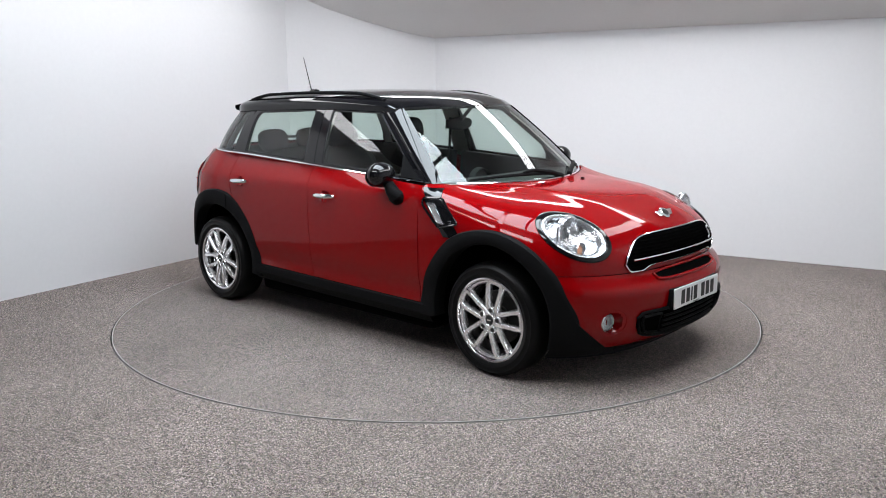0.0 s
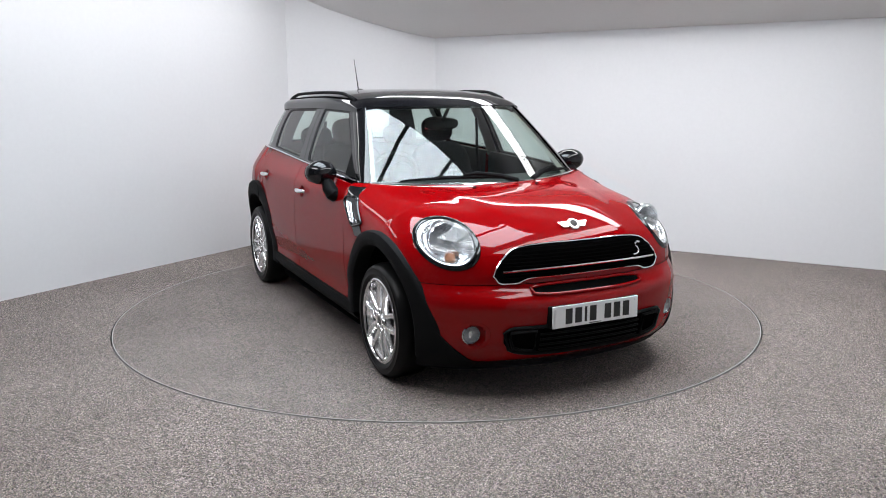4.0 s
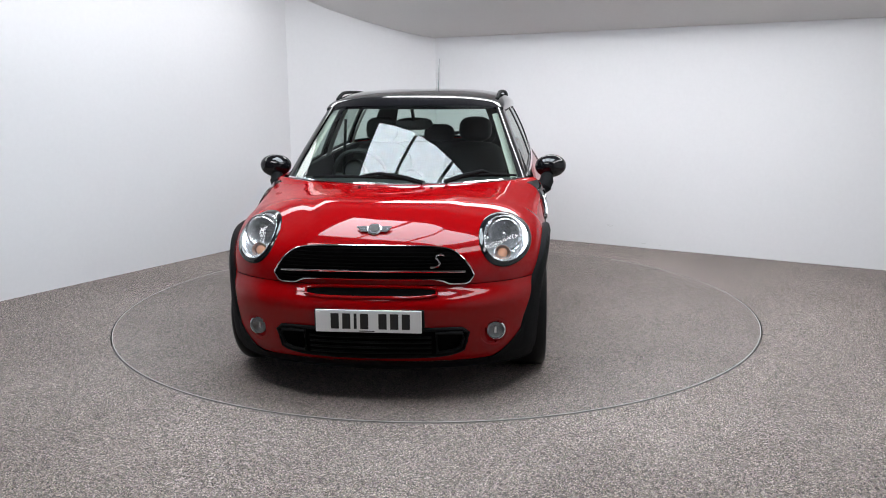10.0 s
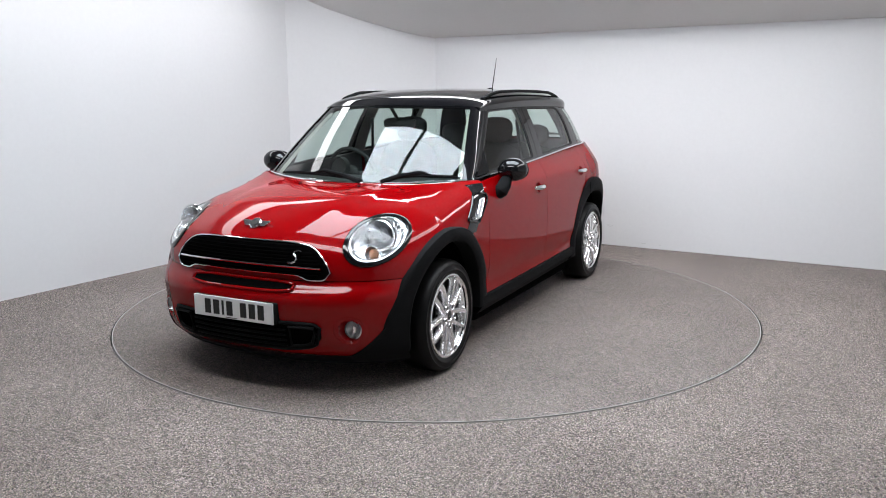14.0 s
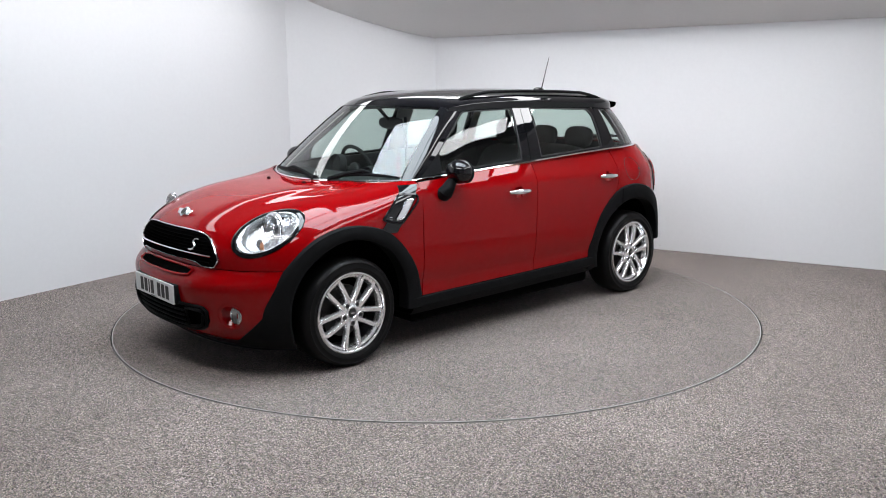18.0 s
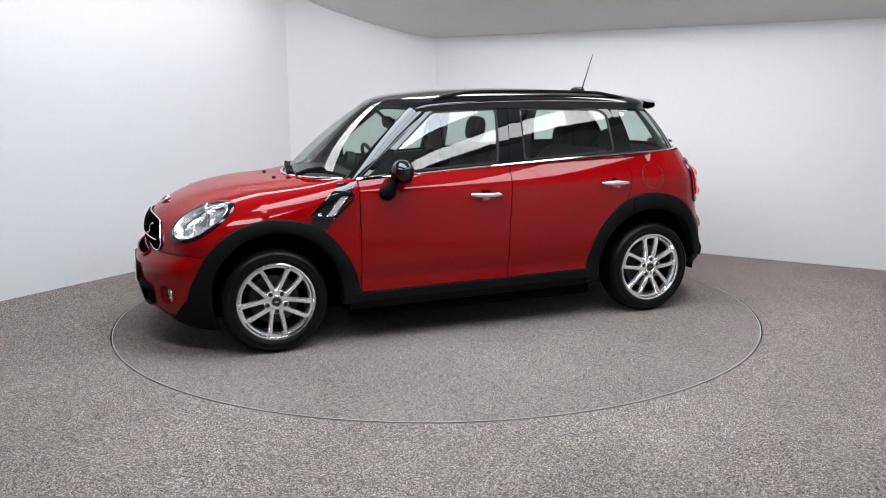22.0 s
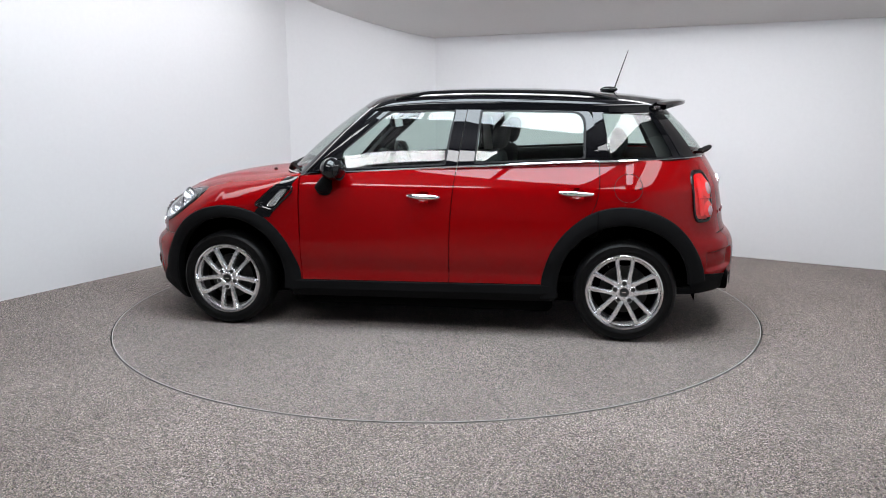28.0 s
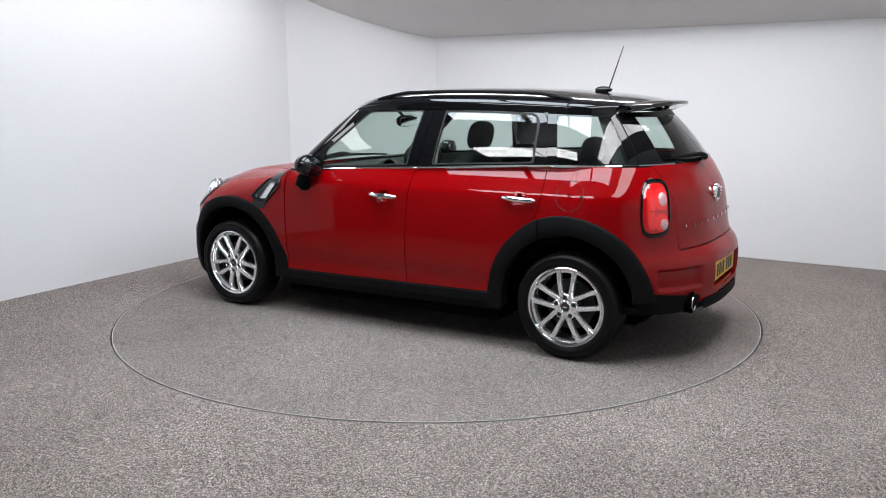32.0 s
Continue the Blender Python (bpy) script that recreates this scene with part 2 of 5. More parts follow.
WALL_H = 3.3
U_WEST = (SEAM - CORNER).dot(RDIR)
slab("wall_west", SEAM, booth(U_WEST, 6.9), WALL_H, WALL, label="tall plain white painted booth wall")
slab("wall_north", SEAM, CORNER, WALL_H, WALL, label="short white painted wall between two long walls")
slab("wall_east", CORNER, booth(5.4, 0), WALL_H, WALL, label="plain white painted booth wall under a coved ceiling")
slab("wall_south", booth(U_WEST, 6.9), booth(2.5, 6.9), WALL_H, DIM_WALL, label="unseen booth wall beside the open corner, darkened to dim reflections")
slab("wall_south_east", booth(5.4, 0), booth(5.4, 6.6), WALL_H, PLAIN, label="unseen booth wall beside the open corner, grey set for fill light")
# walls added out of view to bounce fill onto the car's front and rear
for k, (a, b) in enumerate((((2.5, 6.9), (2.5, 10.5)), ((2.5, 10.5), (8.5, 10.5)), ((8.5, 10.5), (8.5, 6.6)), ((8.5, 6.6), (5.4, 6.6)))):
    slab("wall_outer_" + "abcd"[k], booth(*a), booth(*b), WALL_H, OUTER, label="added unseen wall outside the open corner, grey set for fill light")

# a small chip in the east wall's paint and scuffs above the floor
bm = bmesh.new()
for u, z, w, h in ((2.03, 0.200, 0.034, 0.006), (2.05, 0.190, 0.05, 0.004), (2.075, 0.196, 0.02, 0.005), (2.40, 0.045, 0.05, 0.005), (2.56, 0.04, 0.03, 0.004)):
    vs = [bm.verts.new(booth(u + a * w, 0.0025, z + b * h)) for a, b in ((-0.5, -0.3), (0.1, -0.6), (0.5, 0.1), (0.2, 0.5), (-0.4, 0.4))]
    bm.faces.new(vs)
tagged(part("wall_scuff", bm, SCUFF), "small dark scuffs and a chip in the wall paint", "scuff", kind="structure")

# floor with a round hole for the turntable
GAP = 0.008


def floor_fn(u, v):
    c, s = math.cos(u), math.sin(u)
    r0 = R_TABLE + GAP
    far = 13.0 / max(abs(c), abs(s))
    r = r0 + (far - r0) * v**1.5
    return Vector((r * c, r * s, 0))


bm = grid(floor_fn, [2 * math.pi * i / 160 for i in range(160)], lin(0, 1, 10), wrap=True)
tagged(part("floor", bm, CARPET), "grey flecked short-pile carpet floor of the booth", "floor", kind="structure")
bm = spin([(R_TABLE + GAP, 0.0), (R_TABLE + GAP, -0.06), (R_TABLE - 0.02, -0.06)], 160, "z")
tagged(part("turntable_slot", bm, SLOT), "dark gap round the turntable", "floor gap", kind="structure")

# turntable
turntable = empty("turntable")
tagged(turntable, "round carpet-covered turntable flush with the booth floor", "turntable")
part("disc", spin([(0.0, 0.002), (0.6, 0.002), (1.4, 0.002), (R_TABLE - 0.006, 0.002), (R_TABLE - 0.006, -0.04), (0.0, -0.04)], 160, "z"), DISC, turntable, "worn grey flecked carpet disc")
part("edge_trim", spin([(R_TABLE - 0.006, -0.03), (R_TABLE - 0.006, 0.0035), (R_TABLE - 0.001, 0.0035), (R_TABLE, 0.0), (R_TABLE, -0.03)], 160, "z"), METAL, turntable, "thin metal edge strip")

# coved ceiling that rises from the east wall; u runs along that wall, v away from it
COVE = [(-0.3, 2.06), (0.0, 2.098), (0.313, 2.178), (0.77, 2.355), (1.0, 2.475), (1.2, 2.59), (1.4, 2.7)]


bm = grid(lambda u, v: booth(u, v, interp(v, COVE)), lin(-2.2, 5.4, 20), lin(-0.08, 1.2, 30))
tagged(part("ceiling", lip(bm, 0.05, lambda c: Vector((0, 0, 1))), CEIL), "pale grey coved ceiling rising from the wall", "ceiling", kind="structure")
# unseen lid over the booth, coloured dark to keep reflections dim
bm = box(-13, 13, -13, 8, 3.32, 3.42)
tagged(part("ceiling_upper", bm, GLOOM), "unseen upper ceiling above the light panels, its gloom painted in", "ceiling", kind="structure")


def light_panel(u0, u1, v0, v1, z, lamp, rim=0.032, label="flat white overhead light panel in a thin dark frame", group="overhead light panels"):
    th = empty("light_panel")
    c = booth((u0 + u1) / 2, (v0 + v1) / 2, z)
    th.matrix_basis = Matrix.Translation(c) @ Matrix.Rotation(math.atan2(RDIR.y, RDIR.x), 4, "Z")
    w, d = (u1 - u0) / 2, (v1 - v0) / 2
    part("diffuser", box(-w + rim, w - rim, -d + rim, d - rim, 0.0, 0.02), lamp, th, "glowing white diffuser")
    for b in ((-w, w, -d, -d + rim), (-w, w, d - rim, d), (-w, -w + rim, -d + rim, d - rim), (w - rim, w, -d + rim, d - rim)):
        part("frame", box(*b, -0.004, 0.05), DARK, th, "dark frame strip")
    return tagged(th, label, "light panel", group)


# the main bank of panels over the near half of the table
for i in range(3):
    light_panel(0.95 + 0.87 * i, 1.82 + 0.87 * i, 3.24, 4.70, 3.05, LAMP)
# strip lights in a square round it
SIDE = "long narrow white strip light in a thin frame"
for i in range(4):
    light_panel(0.25 + 0.97 * i, 1.22 + 0.97 * i, 1.27, 1.66, 2.68, STRIP, 0.006, "long narrow white strip light beside the coved ceiling", "strip lights in a square")
for i in range(3):
    light_panel(1.10 + 0.62 * i, 1.72 + 0.62 * i, 5.36, 5.92, 2.68, SOUTH_STRIP, 0.010, SIDE, "strip lights in a square")
    light_panel(-0.72, -0.30, 1.60 + 1.2 * i, 2.80 + 1.2 * i, 2.74, SOFT_STRIP, 0.006, "long narrow white strip light beside the tall wall", "strip lights in a square")
    light_panel(3.86, 4.36, 1.60 + 1.2 * i, 2.80 + 1.2 * i, 2.74, FAR_STRIP, 0.006, SIDE, "strip lights in a square")


# ---- the car ----
# Car space: x forward, y to its left, z up; the origin lies between the axles on the ground.
XF, XR, ZH = 1.309, -1.286, 0.3135
ZL = 0.60
NOSE = 1.992


def plan(x, w=0.87, nose=NOSE, tail=-2.0, mf=2.45, mr=2.6):
    """Half width of the body at its widest height."""
    if x > 1.35:
        q = min((x - 1.35) / (nose - 1.35), 1)
        return w * max(1 - q**mf, 0) ** (1 / mf)
    if x < -1.3:
        q = min((-1.3 - x) / (-1.3 - tail), 1)
        return w * max(1 - q**mr, 0) ** (1 / mr)
    return w - 0.004 * abs(x)


def side_y(x, z):
    """Outer skin of the flanks."""
    w = plan(x, tail=rear_x(z))
    if z > ZL:
        return w - shoulder(z)
    return w - 0.22 * (ZL - z) ** 2 - 0.012 * math.exp(-(((z - 0.40) / 0.06) ** 2))


def shoulder(z):
    """How far the flank leans in above its widest line, with a soft crease below the windows."""
    k = 0.94
    t = z - k
    soft = 0.5 * (t + math.sqrt(t * t + 0.00022))
    return 0.45 * (z - ZL) ** 3 + 0.42 * (soft - 0.5 * (ZL - k + math.sqrt((ZL - k) ** 2 + 0.00022)))


def rear_x(z):
    return interp(z, [(0.18, -1.91), (0.26, -1.965), (0.34, -1.992), (0.46, -2.006), (0.55, -2.002), (0.60, -1.982), (0.64, -1.948), (0.70, -1.928), (0.82, -1.912), (0.95, -1.884), (1.05, -1.835), (1.12, -1.79), (1.3, -1.64), (1.42, -1.54)])


def front_x(z):
    return interp(z, [(0.16, 1.91), (0.20, 1.97), (0.24, 2.020), (0.30, 2.046), (0.36, 2.056), (0.42, 2.064), (0.47, 2.070), (0.50, 2.070), (0.525, 2.062), (0.55, 2.042), (0.575, 2.012), (0.60, NOSE)])


def hood_centre(x):
    top = interp(x, [(0.78, 1.045), (0.9, 1.012), (1.08, 0.986), (1.25, 0.973), (1.4, 0.964), (1.6, 0.941), (1.75, 0.913), (1.99, 0.862)])
    if x <= 1.2:
        return top
    q = min((x - 1.2) / (NOSE - 1.2), 1)
    return ZL + (top - ZL) * max(1 - q**4, 0) ** 0.25


def hood_power(x):
    return interp(x, [(0.78, 8.5), (1.1, 5.4), (1.4, 3.6), (1.72, 2.5), (1.9, 2.3), (2.0, 2.2)])


def hood_z(x, y):
    w, k = plan(x), hood_power(x)
    f = min(abs(y) / max(w, 1e-6), 1)
    z = ZL + (hood_centre(x) - ZL) * max(1 - f**k, 0) ** (1 / k)
    # the raised middle of the bonnet
    z += 0.011 / (1 + math.exp(-(0.40 + 0.12 * (1.4 - x) - abs(y)) / 0.016)) * max(0, min(1, (x - 0.95) / 0.3)) * max(0, min(1, (1.95 - x) / 0.3))
    return z


def nose_x(y, z):
    """The front skin at a height: bumper below, bonnet above."""
    if z <= ZL:
        fx = front_x(z)
        f = min(abs(y) / 0.87, 0.999)
        return 1.35 + (fx - 1.35) * (1 - f**2.45) ** (1 / 2.45)
    lo, hi = 1.2, NOSE
    for _ in range(40):
        mid = (lo + hi) / 2
        if abs(y) < plan(mid) and hood_z(mid, y) > z:
            lo = mid
        else:
            hi = mid
    return lo


def nose_point(y, z, off=0.0):
    x = nose_x(y, z)
    e = 0.004
    dy = (nose_x(y + e, z) - nose_x(y - e, z)) / (2 * e)
    dz = (nose_x(y, z + e) - nose_x(y, z - e)) / (2 * e)
    n = Vector((1, -dy, -dz)).normalized()
    return Vector((x, y, z)) + n * off


def tail_x(y, z):
    f = min(abs(y) / tail_w(z), 0.999)
    return -1.3 + (rear_x(z) + 1.3) * (1 - f**2.6) ** (1 / 2.6)


def tail_w(z):
    w = 0.87
    return w - shoulder(z) if z > ZL else w - 0.22 * (ZL - z) ** 2


def tail_point(y, z, off=0.0):
    x = tail_x(y, z)
    e = 0.004
    dy = (tail_x(y + e, z) - tail_x(y - e, z)) / (2 * e)
    dz = (tail_x(y, z + e) - tail_x(y, z - e)) / (2 * e)
    n = Vector((-1, dy, dz)).normalized()
    return Vector((x, y, z)) + n * off


def belt_z(x):
    return interp(x, [(-1.8, 1.118), (-1.113, 1.108), (-0.237, 1.067), (0.75, 1.012), (1.0, 1.0)])


def top_z(x):
    return interp(x, [(-1.6, 1.395), (-1.05, 1.418), (-0.289, 1.432), (0.256, 1.420), (0.5, 1.40)])


def belt_y(x):
    if x > -1.1:
        return interp(x, [(-1.1, 0.758), (-0.237, 0.773), (0.4, 0.762), (0.8, 0.735)])
    q = min((-1.1 - x) / 0.70, 1)
    return 0.758 * max(1 - q**2.4, 0) ** (1 / 2.4)


def top_y(x):
    if x > -1.08:
        return interp(x, [(-1.08, 0.62), (-0.289, 0.612), (0.256, 0.585), (0.5, 0.56)])
    q = min((-1.08 - x) / 0.47, 1)
    return 0.62 * max(1 - q**2.6, 0) ** (1 / 2.6)


def glass_y(x, z):
    """Outer skin of the side windows."""
    v = (z - belt_z(x)) / (top_z(x) - belt_z(x))
    return belt_y(x) + (top_y(x) - belt_y(x)) * v + 0.05 * v * (1 - v)


HEAD_C = Vector((1.6946, 0.6453, 0.791))
HEAD_N = Vector((0.6625, 0.4563, 0.2916)).normalized()
HEAD_T = Vector((-HEAD_N.y, HEAD_N.x, 0)).normalized()
HEAD_U = HEAD_N.cross(HEAD_T)
HEAD_A = (0.153, 0.0023)
HEAD_B = (0.0585, 0.1408)
HANDLES = [(-0.038, 0.885), (-0.985, 0.917)]


def in_headlamp(c):
    d = Vector((c.x, abs(c.y), c.z)) - HEAD_C
    t, u = d.dot(HEAD_T), d.dot(HEAD_U)
    det = HEAD_A[0] * HEAD_B[1] - HEAD_B[0] * HEAD_A[1]
    p, q = (t * HEAD_B[1] - u * HEAD_B[0]) / det, (u * HEAD_A[0] - t * HEAD_A[1]) / det
    return abs(d.dot(HEAD_N)) < 0.12 and p * p + q * q < 0.86


def in_recess(c):
    return any((c.x - x) ** 2 / 0.048**2 + (c.z - z + 0.008) ** 2 / 0.036**2 < 1 for x, z in HANDLES)


ARCH_R = {XF: 0.42, XR: 0.42}


def arch_edge(c, t):
    """The outer radius of a wheel arch trim at t degrees from straight ahead."""
    t = t - 360 if t > 270 else t
    if c == XF:
        return interp(t, [(-90, 0.49), (-20, 0.50), (8, 0.498), (18, 0.487), (30, 0.480), (42, 0.482), (56, 0.488), (75, 0.491), (96, 0.493), (110, 0.497), (122, 0.506), (144, 0.506), (155, 0.509), (166, 0.515), (180, 0.525), (270, 0.53)])
    return interp(t, [(-90, 0.516), (5, 0.514), (17, 0.510), (30, 0.514), (57, 0.521), (72, 0.527), (92, 0.525), (113, 0.519), (126, 0.512), (140, 0.502), (155, 0.494), (180, 0.49), (270, 0.49)])


def in_arch(x, z, grow=0.0):
    for c in (XF, XR):
        d = math.hypot(x - c, z - ZH)
        if d < 0.46:
            edge = arch_edge(c, math.degrees(math.atan2(z - ZH, x - c)) % 360)
            if d < max(ARCH_R[c], min(0.448, edge - 0.03)) * (0.95 if edge < 0.44 else 1) + grow:
                return True
    return False


def clear_arch(p, r=0.395):
    """Moves a point that lies in a wheel's opening out to its edge."""
    for c in (XF, XR):
        d = math.hypot(p.x - c, p.z - ZH)
        if d < r:
            end = 1 if c == XF else -1
            run = math.sqrt(max(r * r - (p.z - ZH) ** 2, 0))
            x = c + end * run
            if c == XF:
                k = max((x - 1.35) / (front_x(p.z) - 1.35), 0) ** (2.45 / 2)
                y = 0.872 * max(1 - k * k, 0) ** (1 / 2.45)
            else:
                k = max((x + 1.3) / (rear_x(p.z) + 1.3), 0) ** (2.6 / 2)
                y = tail_w(p.z) * max(1 - k * k, 0) ** (1 / 2.6)
            return Vector((x, math.copysign(min(abs(p.y), y + 0.006), p.y), p.z))
    return p


car = empty("car")
tagged(car, "glossy red compact crossover car with black roof on the turntable", "car")


def inward(c):
    return Vector((-c.x * 0.1, -c.y, -0.1))


# bonnet and wings in one clamshell panel
def hood_fn(u, v):
    # u: -1..1 across, v: 0..1 from the cowl to the nose
    a = (1 - abs(u)) * math.pi / 2
    # start line: cowl in the middle, door gap at the flank
    yy = 0.87 * min(1, math.cos(a) ** (2 / 5))
    start = max(1.08 - 0.52 * yy * yy, 0.79) if yy < 0.80 else 0.79
    x = start + (NOSE - 1e-7 - start) * math.sin(v * math.pi / 2)
    w, k = plan(x), hood_power(x)
    y = w * math.cos(a) ** (2 / k)
    return Vector((x, math.copysign(y, u), hood_z(x, min(y, w * 0.99999)) if a > 0 else ZL))


us = [math.copysign(1 - (1 - abs(t)) ** 1.3, t) for t in lin(-1, 1, 120)]
bm = grid(hood_fn, us, lin(0, 1, 96))
dead = [f for f in bm.faces if in_arch(f.calc_center_median().x, f.calc_center_median().z) or in_headlamp(f.calc_center_median())]
bmesh.ops.delete(bm, geom=dead, context="FACES")
hood = part("bonnet", lip(bm, 0.012, inward), RED, car, "glossy red clamshell bonnet with wings")

# front bumper
FOG_Y, FOG_Z = 0.608, 0.356


def in_fog(c):
    return math.hypot((abs(c.y) - FOG_Y) * 1.0, c.z - FOG_Z) < 0.055


def bump_fn(u, z):
    fx = front_x(z)
    x = 1.35 + (fx - 1.35) * math.cos(abs(u)) ** (2 / 2.45) if abs(u) < math.pi / 2 else 1.35 - (abs(u) - math.pi / 2) * 0.3
    w = 0.87 - 0.3 * max(0, 0.42 - z) ** 2
    y = w * math.sin(min(abs(u), math.pi / 2)) ** (2 / 2.45)
    return Vector((x, math.copysign(y, u), z))


bm = grid(bump_fn, lin(-1.45, 1.45, 150), lin(0.208, 0.5965, 48))
dead = [f for f in bm.faces if in_arch(f.calc_center_median().x, f.calc_center_median().z) or in_fog(f.calc_center_median())]
bmesh.ops.delete(bm, geom=dead, context="FACES")
front_bumper = part("front_bumper", lip(bm, 0.012, inward), RED, car, "glossy red front bumper")
bm = grid(bump_fn, lin(-1.12, 1.12, 60), lin(0.15, 0.205, 6))
part("front_skirt", lip(bm, 0.05, inward), PLASTIC, car, "black plastic lower lip")


# doors and rear quarters
def flank(name, xa, xb, side, zb, zt, label, n=54, m=42):
    """A panel of the flank between the edge curves xa(z) and xb(z)."""
    def f(u, v):
        z = 0.0
        x = 0.0
        for _ in range(3):
            x = xa(z) + (xb(z) - xa(z)) * u
            z = zb(x) + (zt(x) - zb(x)) * v
        return Vector((x, side_y(x, z), z))
    bm = grid(f, lin(0, 1, n), lin(0, 1, m))
    dead = [q for q in bm.faces if in_arch(q.calc_center_median().x, q.calc_center_median().z) or in_recess(q.calc_center_median())]
    bmesh.ops.delete(bm, geom=dead, context="FACES")
    bm = lip(bm, 0.014, inward)
    return part(name, mirror_to(bm, side), RED, car, label)


def sill_z(x):
    return 0.335 - 0.012 * x


def gap_mid(z):
    return interp(z, [(0.3, -0.195), (0.7, -0.205), (1.07, -0.237)])


def gap_rear(z):
    return interp(z, [(0.3, -0.80), (0.5, -0.86), (0.75, -1.05), (0.9, -1.115), (1.11, -1.118)])


def belt_low(x):
    return belt_z(x) - 0.008


side_doors = []
for s in (1, -1):
    fd = flank("front_door", lambda z: 0.782, lambda z: gap_mid(z) + 0.0025, s, sill_z, belt_low, "red front door with a black framed window")
    rd = flank("rear_door", lambda z: gap_mid(z) - 0.0025, lambda z: gap_rear(z) + 0.0025, s, sill_z, belt_low, "red rear door with a black framed window")
    side_doors.append((s, fd, rd))
    flank("front_wing", lambda z: 1.0, lambda z: 0.787, s, sill_z, lambda x: 0.602, "lower red wing behind the front wheel", n=12, m=16)


# rear quarters wrap round to the tailgate
def quarter_fn(u, z, y_in, side):
    if u < 0.3:
        x = gap_rear(z) - 0.0025 + (-1.3 - gap_rear(z) + 0.0025) * u / 0.3
        return Vector((x, side_y(x, z) * side, z))
    w = tail_w(z)
    end = math.acos(min(1, (y_in / w) ** (2.6 / 2)))
    a = (u - 0.3) / 0.7 * end
    x = -1.3 + (rear_x(z) + 1.3) * math.sin(a) ** (2 / 2.6)
    return Vector((x, w * math.cos(a) ** (2 / 2.6) * side, z))


TG = 0.575
for s in (1, -1):
    bm = grid(lambda u, v: quarter_fn(u, 0.36 + (1.106 - 0.36) * v, TG + 0.003, s), lin(0, 1, 40), lin(0, 1, 34),
              keep=lambda u, v: not (0.36 + 0.746 * v < 0.62 and u > 0.32))
    dead = [q for q in bm.faces if in_arch(q.calc_center_median().x, q.calc_center_median().z)]
    bmesh.ops.delete(bm, geom=dead, context="FACES")
    part("rear_quarter", lip(bm, 0.014, inward), RED, car, "red rear wing panel")

bm = grid(lambda y, z: Vector((tail_x(y, z), y, z)), lin(-TG, TG, 40), lin(0.655, 1.112, 24))
tailgate = part("tailgate", lip(bm, 0.014, lambda c: Vector((1, 0, 0))), RED, car, "red tailgate")


def rise(t, a, b):
    q = max(0.0, min(1.0, (t - a) / (b - a)))
    return q * q * (3 - 2 * q)


def rbump_fn(u, z):
    w = tail_w(z)
    x = -1.3 + (rear_x(z) + 1.3) * math.cos(abs(u)) ** (2 / 2.6)
    y = w * math.sin(abs(u)) ** (2 / 2.6)
    # shallow recess for the plate
    if y < 0.30 and 0.395 < z < 0.545:
        x = max(x, -1.955)
    # scooped corner between the wheel and the exhaust
    k = 1 - abs(u) / (math.pi / 2)
    x += 0.022 * rise(k, 0.40, 0.445) * rise(-k, -0.74, -0.68) * rise(z, 0.425, 0.45) * rise(-z, -0.556, -0.54)
    return Vector((x, math.copysign(y, u), z))


bm = grid(rbump_fn, lin(-1.5, 1.5, 150), lin(0.338, 0.648, 52))
dead = [q for q in bm.faces if in_arch(q.calc_center_median().x, q.calc_center_median().z)]
bmesh.ops.delete(bm, geom=dead, context="FACES")
rear_bumper = part("rear_bumper", lip(bm, 0.014, lambda c: Vector((1, 0, 0))), RED, car, "glossy red rear bumper")
bm = grid(lambda u, z: clear_arch(rbump_fn(u, z)), lin(-1.25, 1.25, 50), lin(0.298, 0.336, 4))
part("rear_skirt", lip(bm, 0.1, lambda c: Vector((1, 0, 0))), PLASTIC, car, "black plastic rear skirt")

# sills
for s in (1, -1):
    def sill_fn(x, v):
        k = v * 4
        prof = [(0.0, sill_z(x) - 0.003), (0.014, sill_z(x) - 0.008), (0.012, sill_z(x) - 0.06), (-0.03, sill_z(x) - 0.115), (-0.25, sill_z(x) - 0.12)]
        i = min(int(k), 3)
        t = k - i
        o = prof[i][0] * (1 - t) + prof[i + 1][0] * t
        z = prof[i][1] * (1 - t) + prof[i + 1][1] * t
        return Vector((x, side_y(x, 0.335) + o, z))
    part("sill", mirror_to(grid(sill_fn, lin(-0.86, 0.86, 20), lin(0, 1, 8)), s), PLASTIC, car, "black plastic sill cover")

# wheel arch claddings and liners
def arch_y(c):
    def y_out(x, z=0.42):
        dx = x - c
        end = dx > 0 if c == XF else dx < 0
        if end and c == XF:
            k = max(0.0, (x - 1.35) / (front_x(min(z, 0.42)) - 1.35)) ** (2.45 / 2)
            wide = 0.87 - 0.3 * max(0, 0.42 - z) ** 2
            return min(0.884 - 0.06 * dx * dx, wide * max(0.0, 1 - k * k) ** (1 / 2.45) + 0.010)
        if end:
            return 0.885 - 0.9 * max(0, abs(dx) - 0.12) ** 2
        return 0.885 - 0.25 * max(0, abs(dx) - 0.1) ** 2
    return y_out


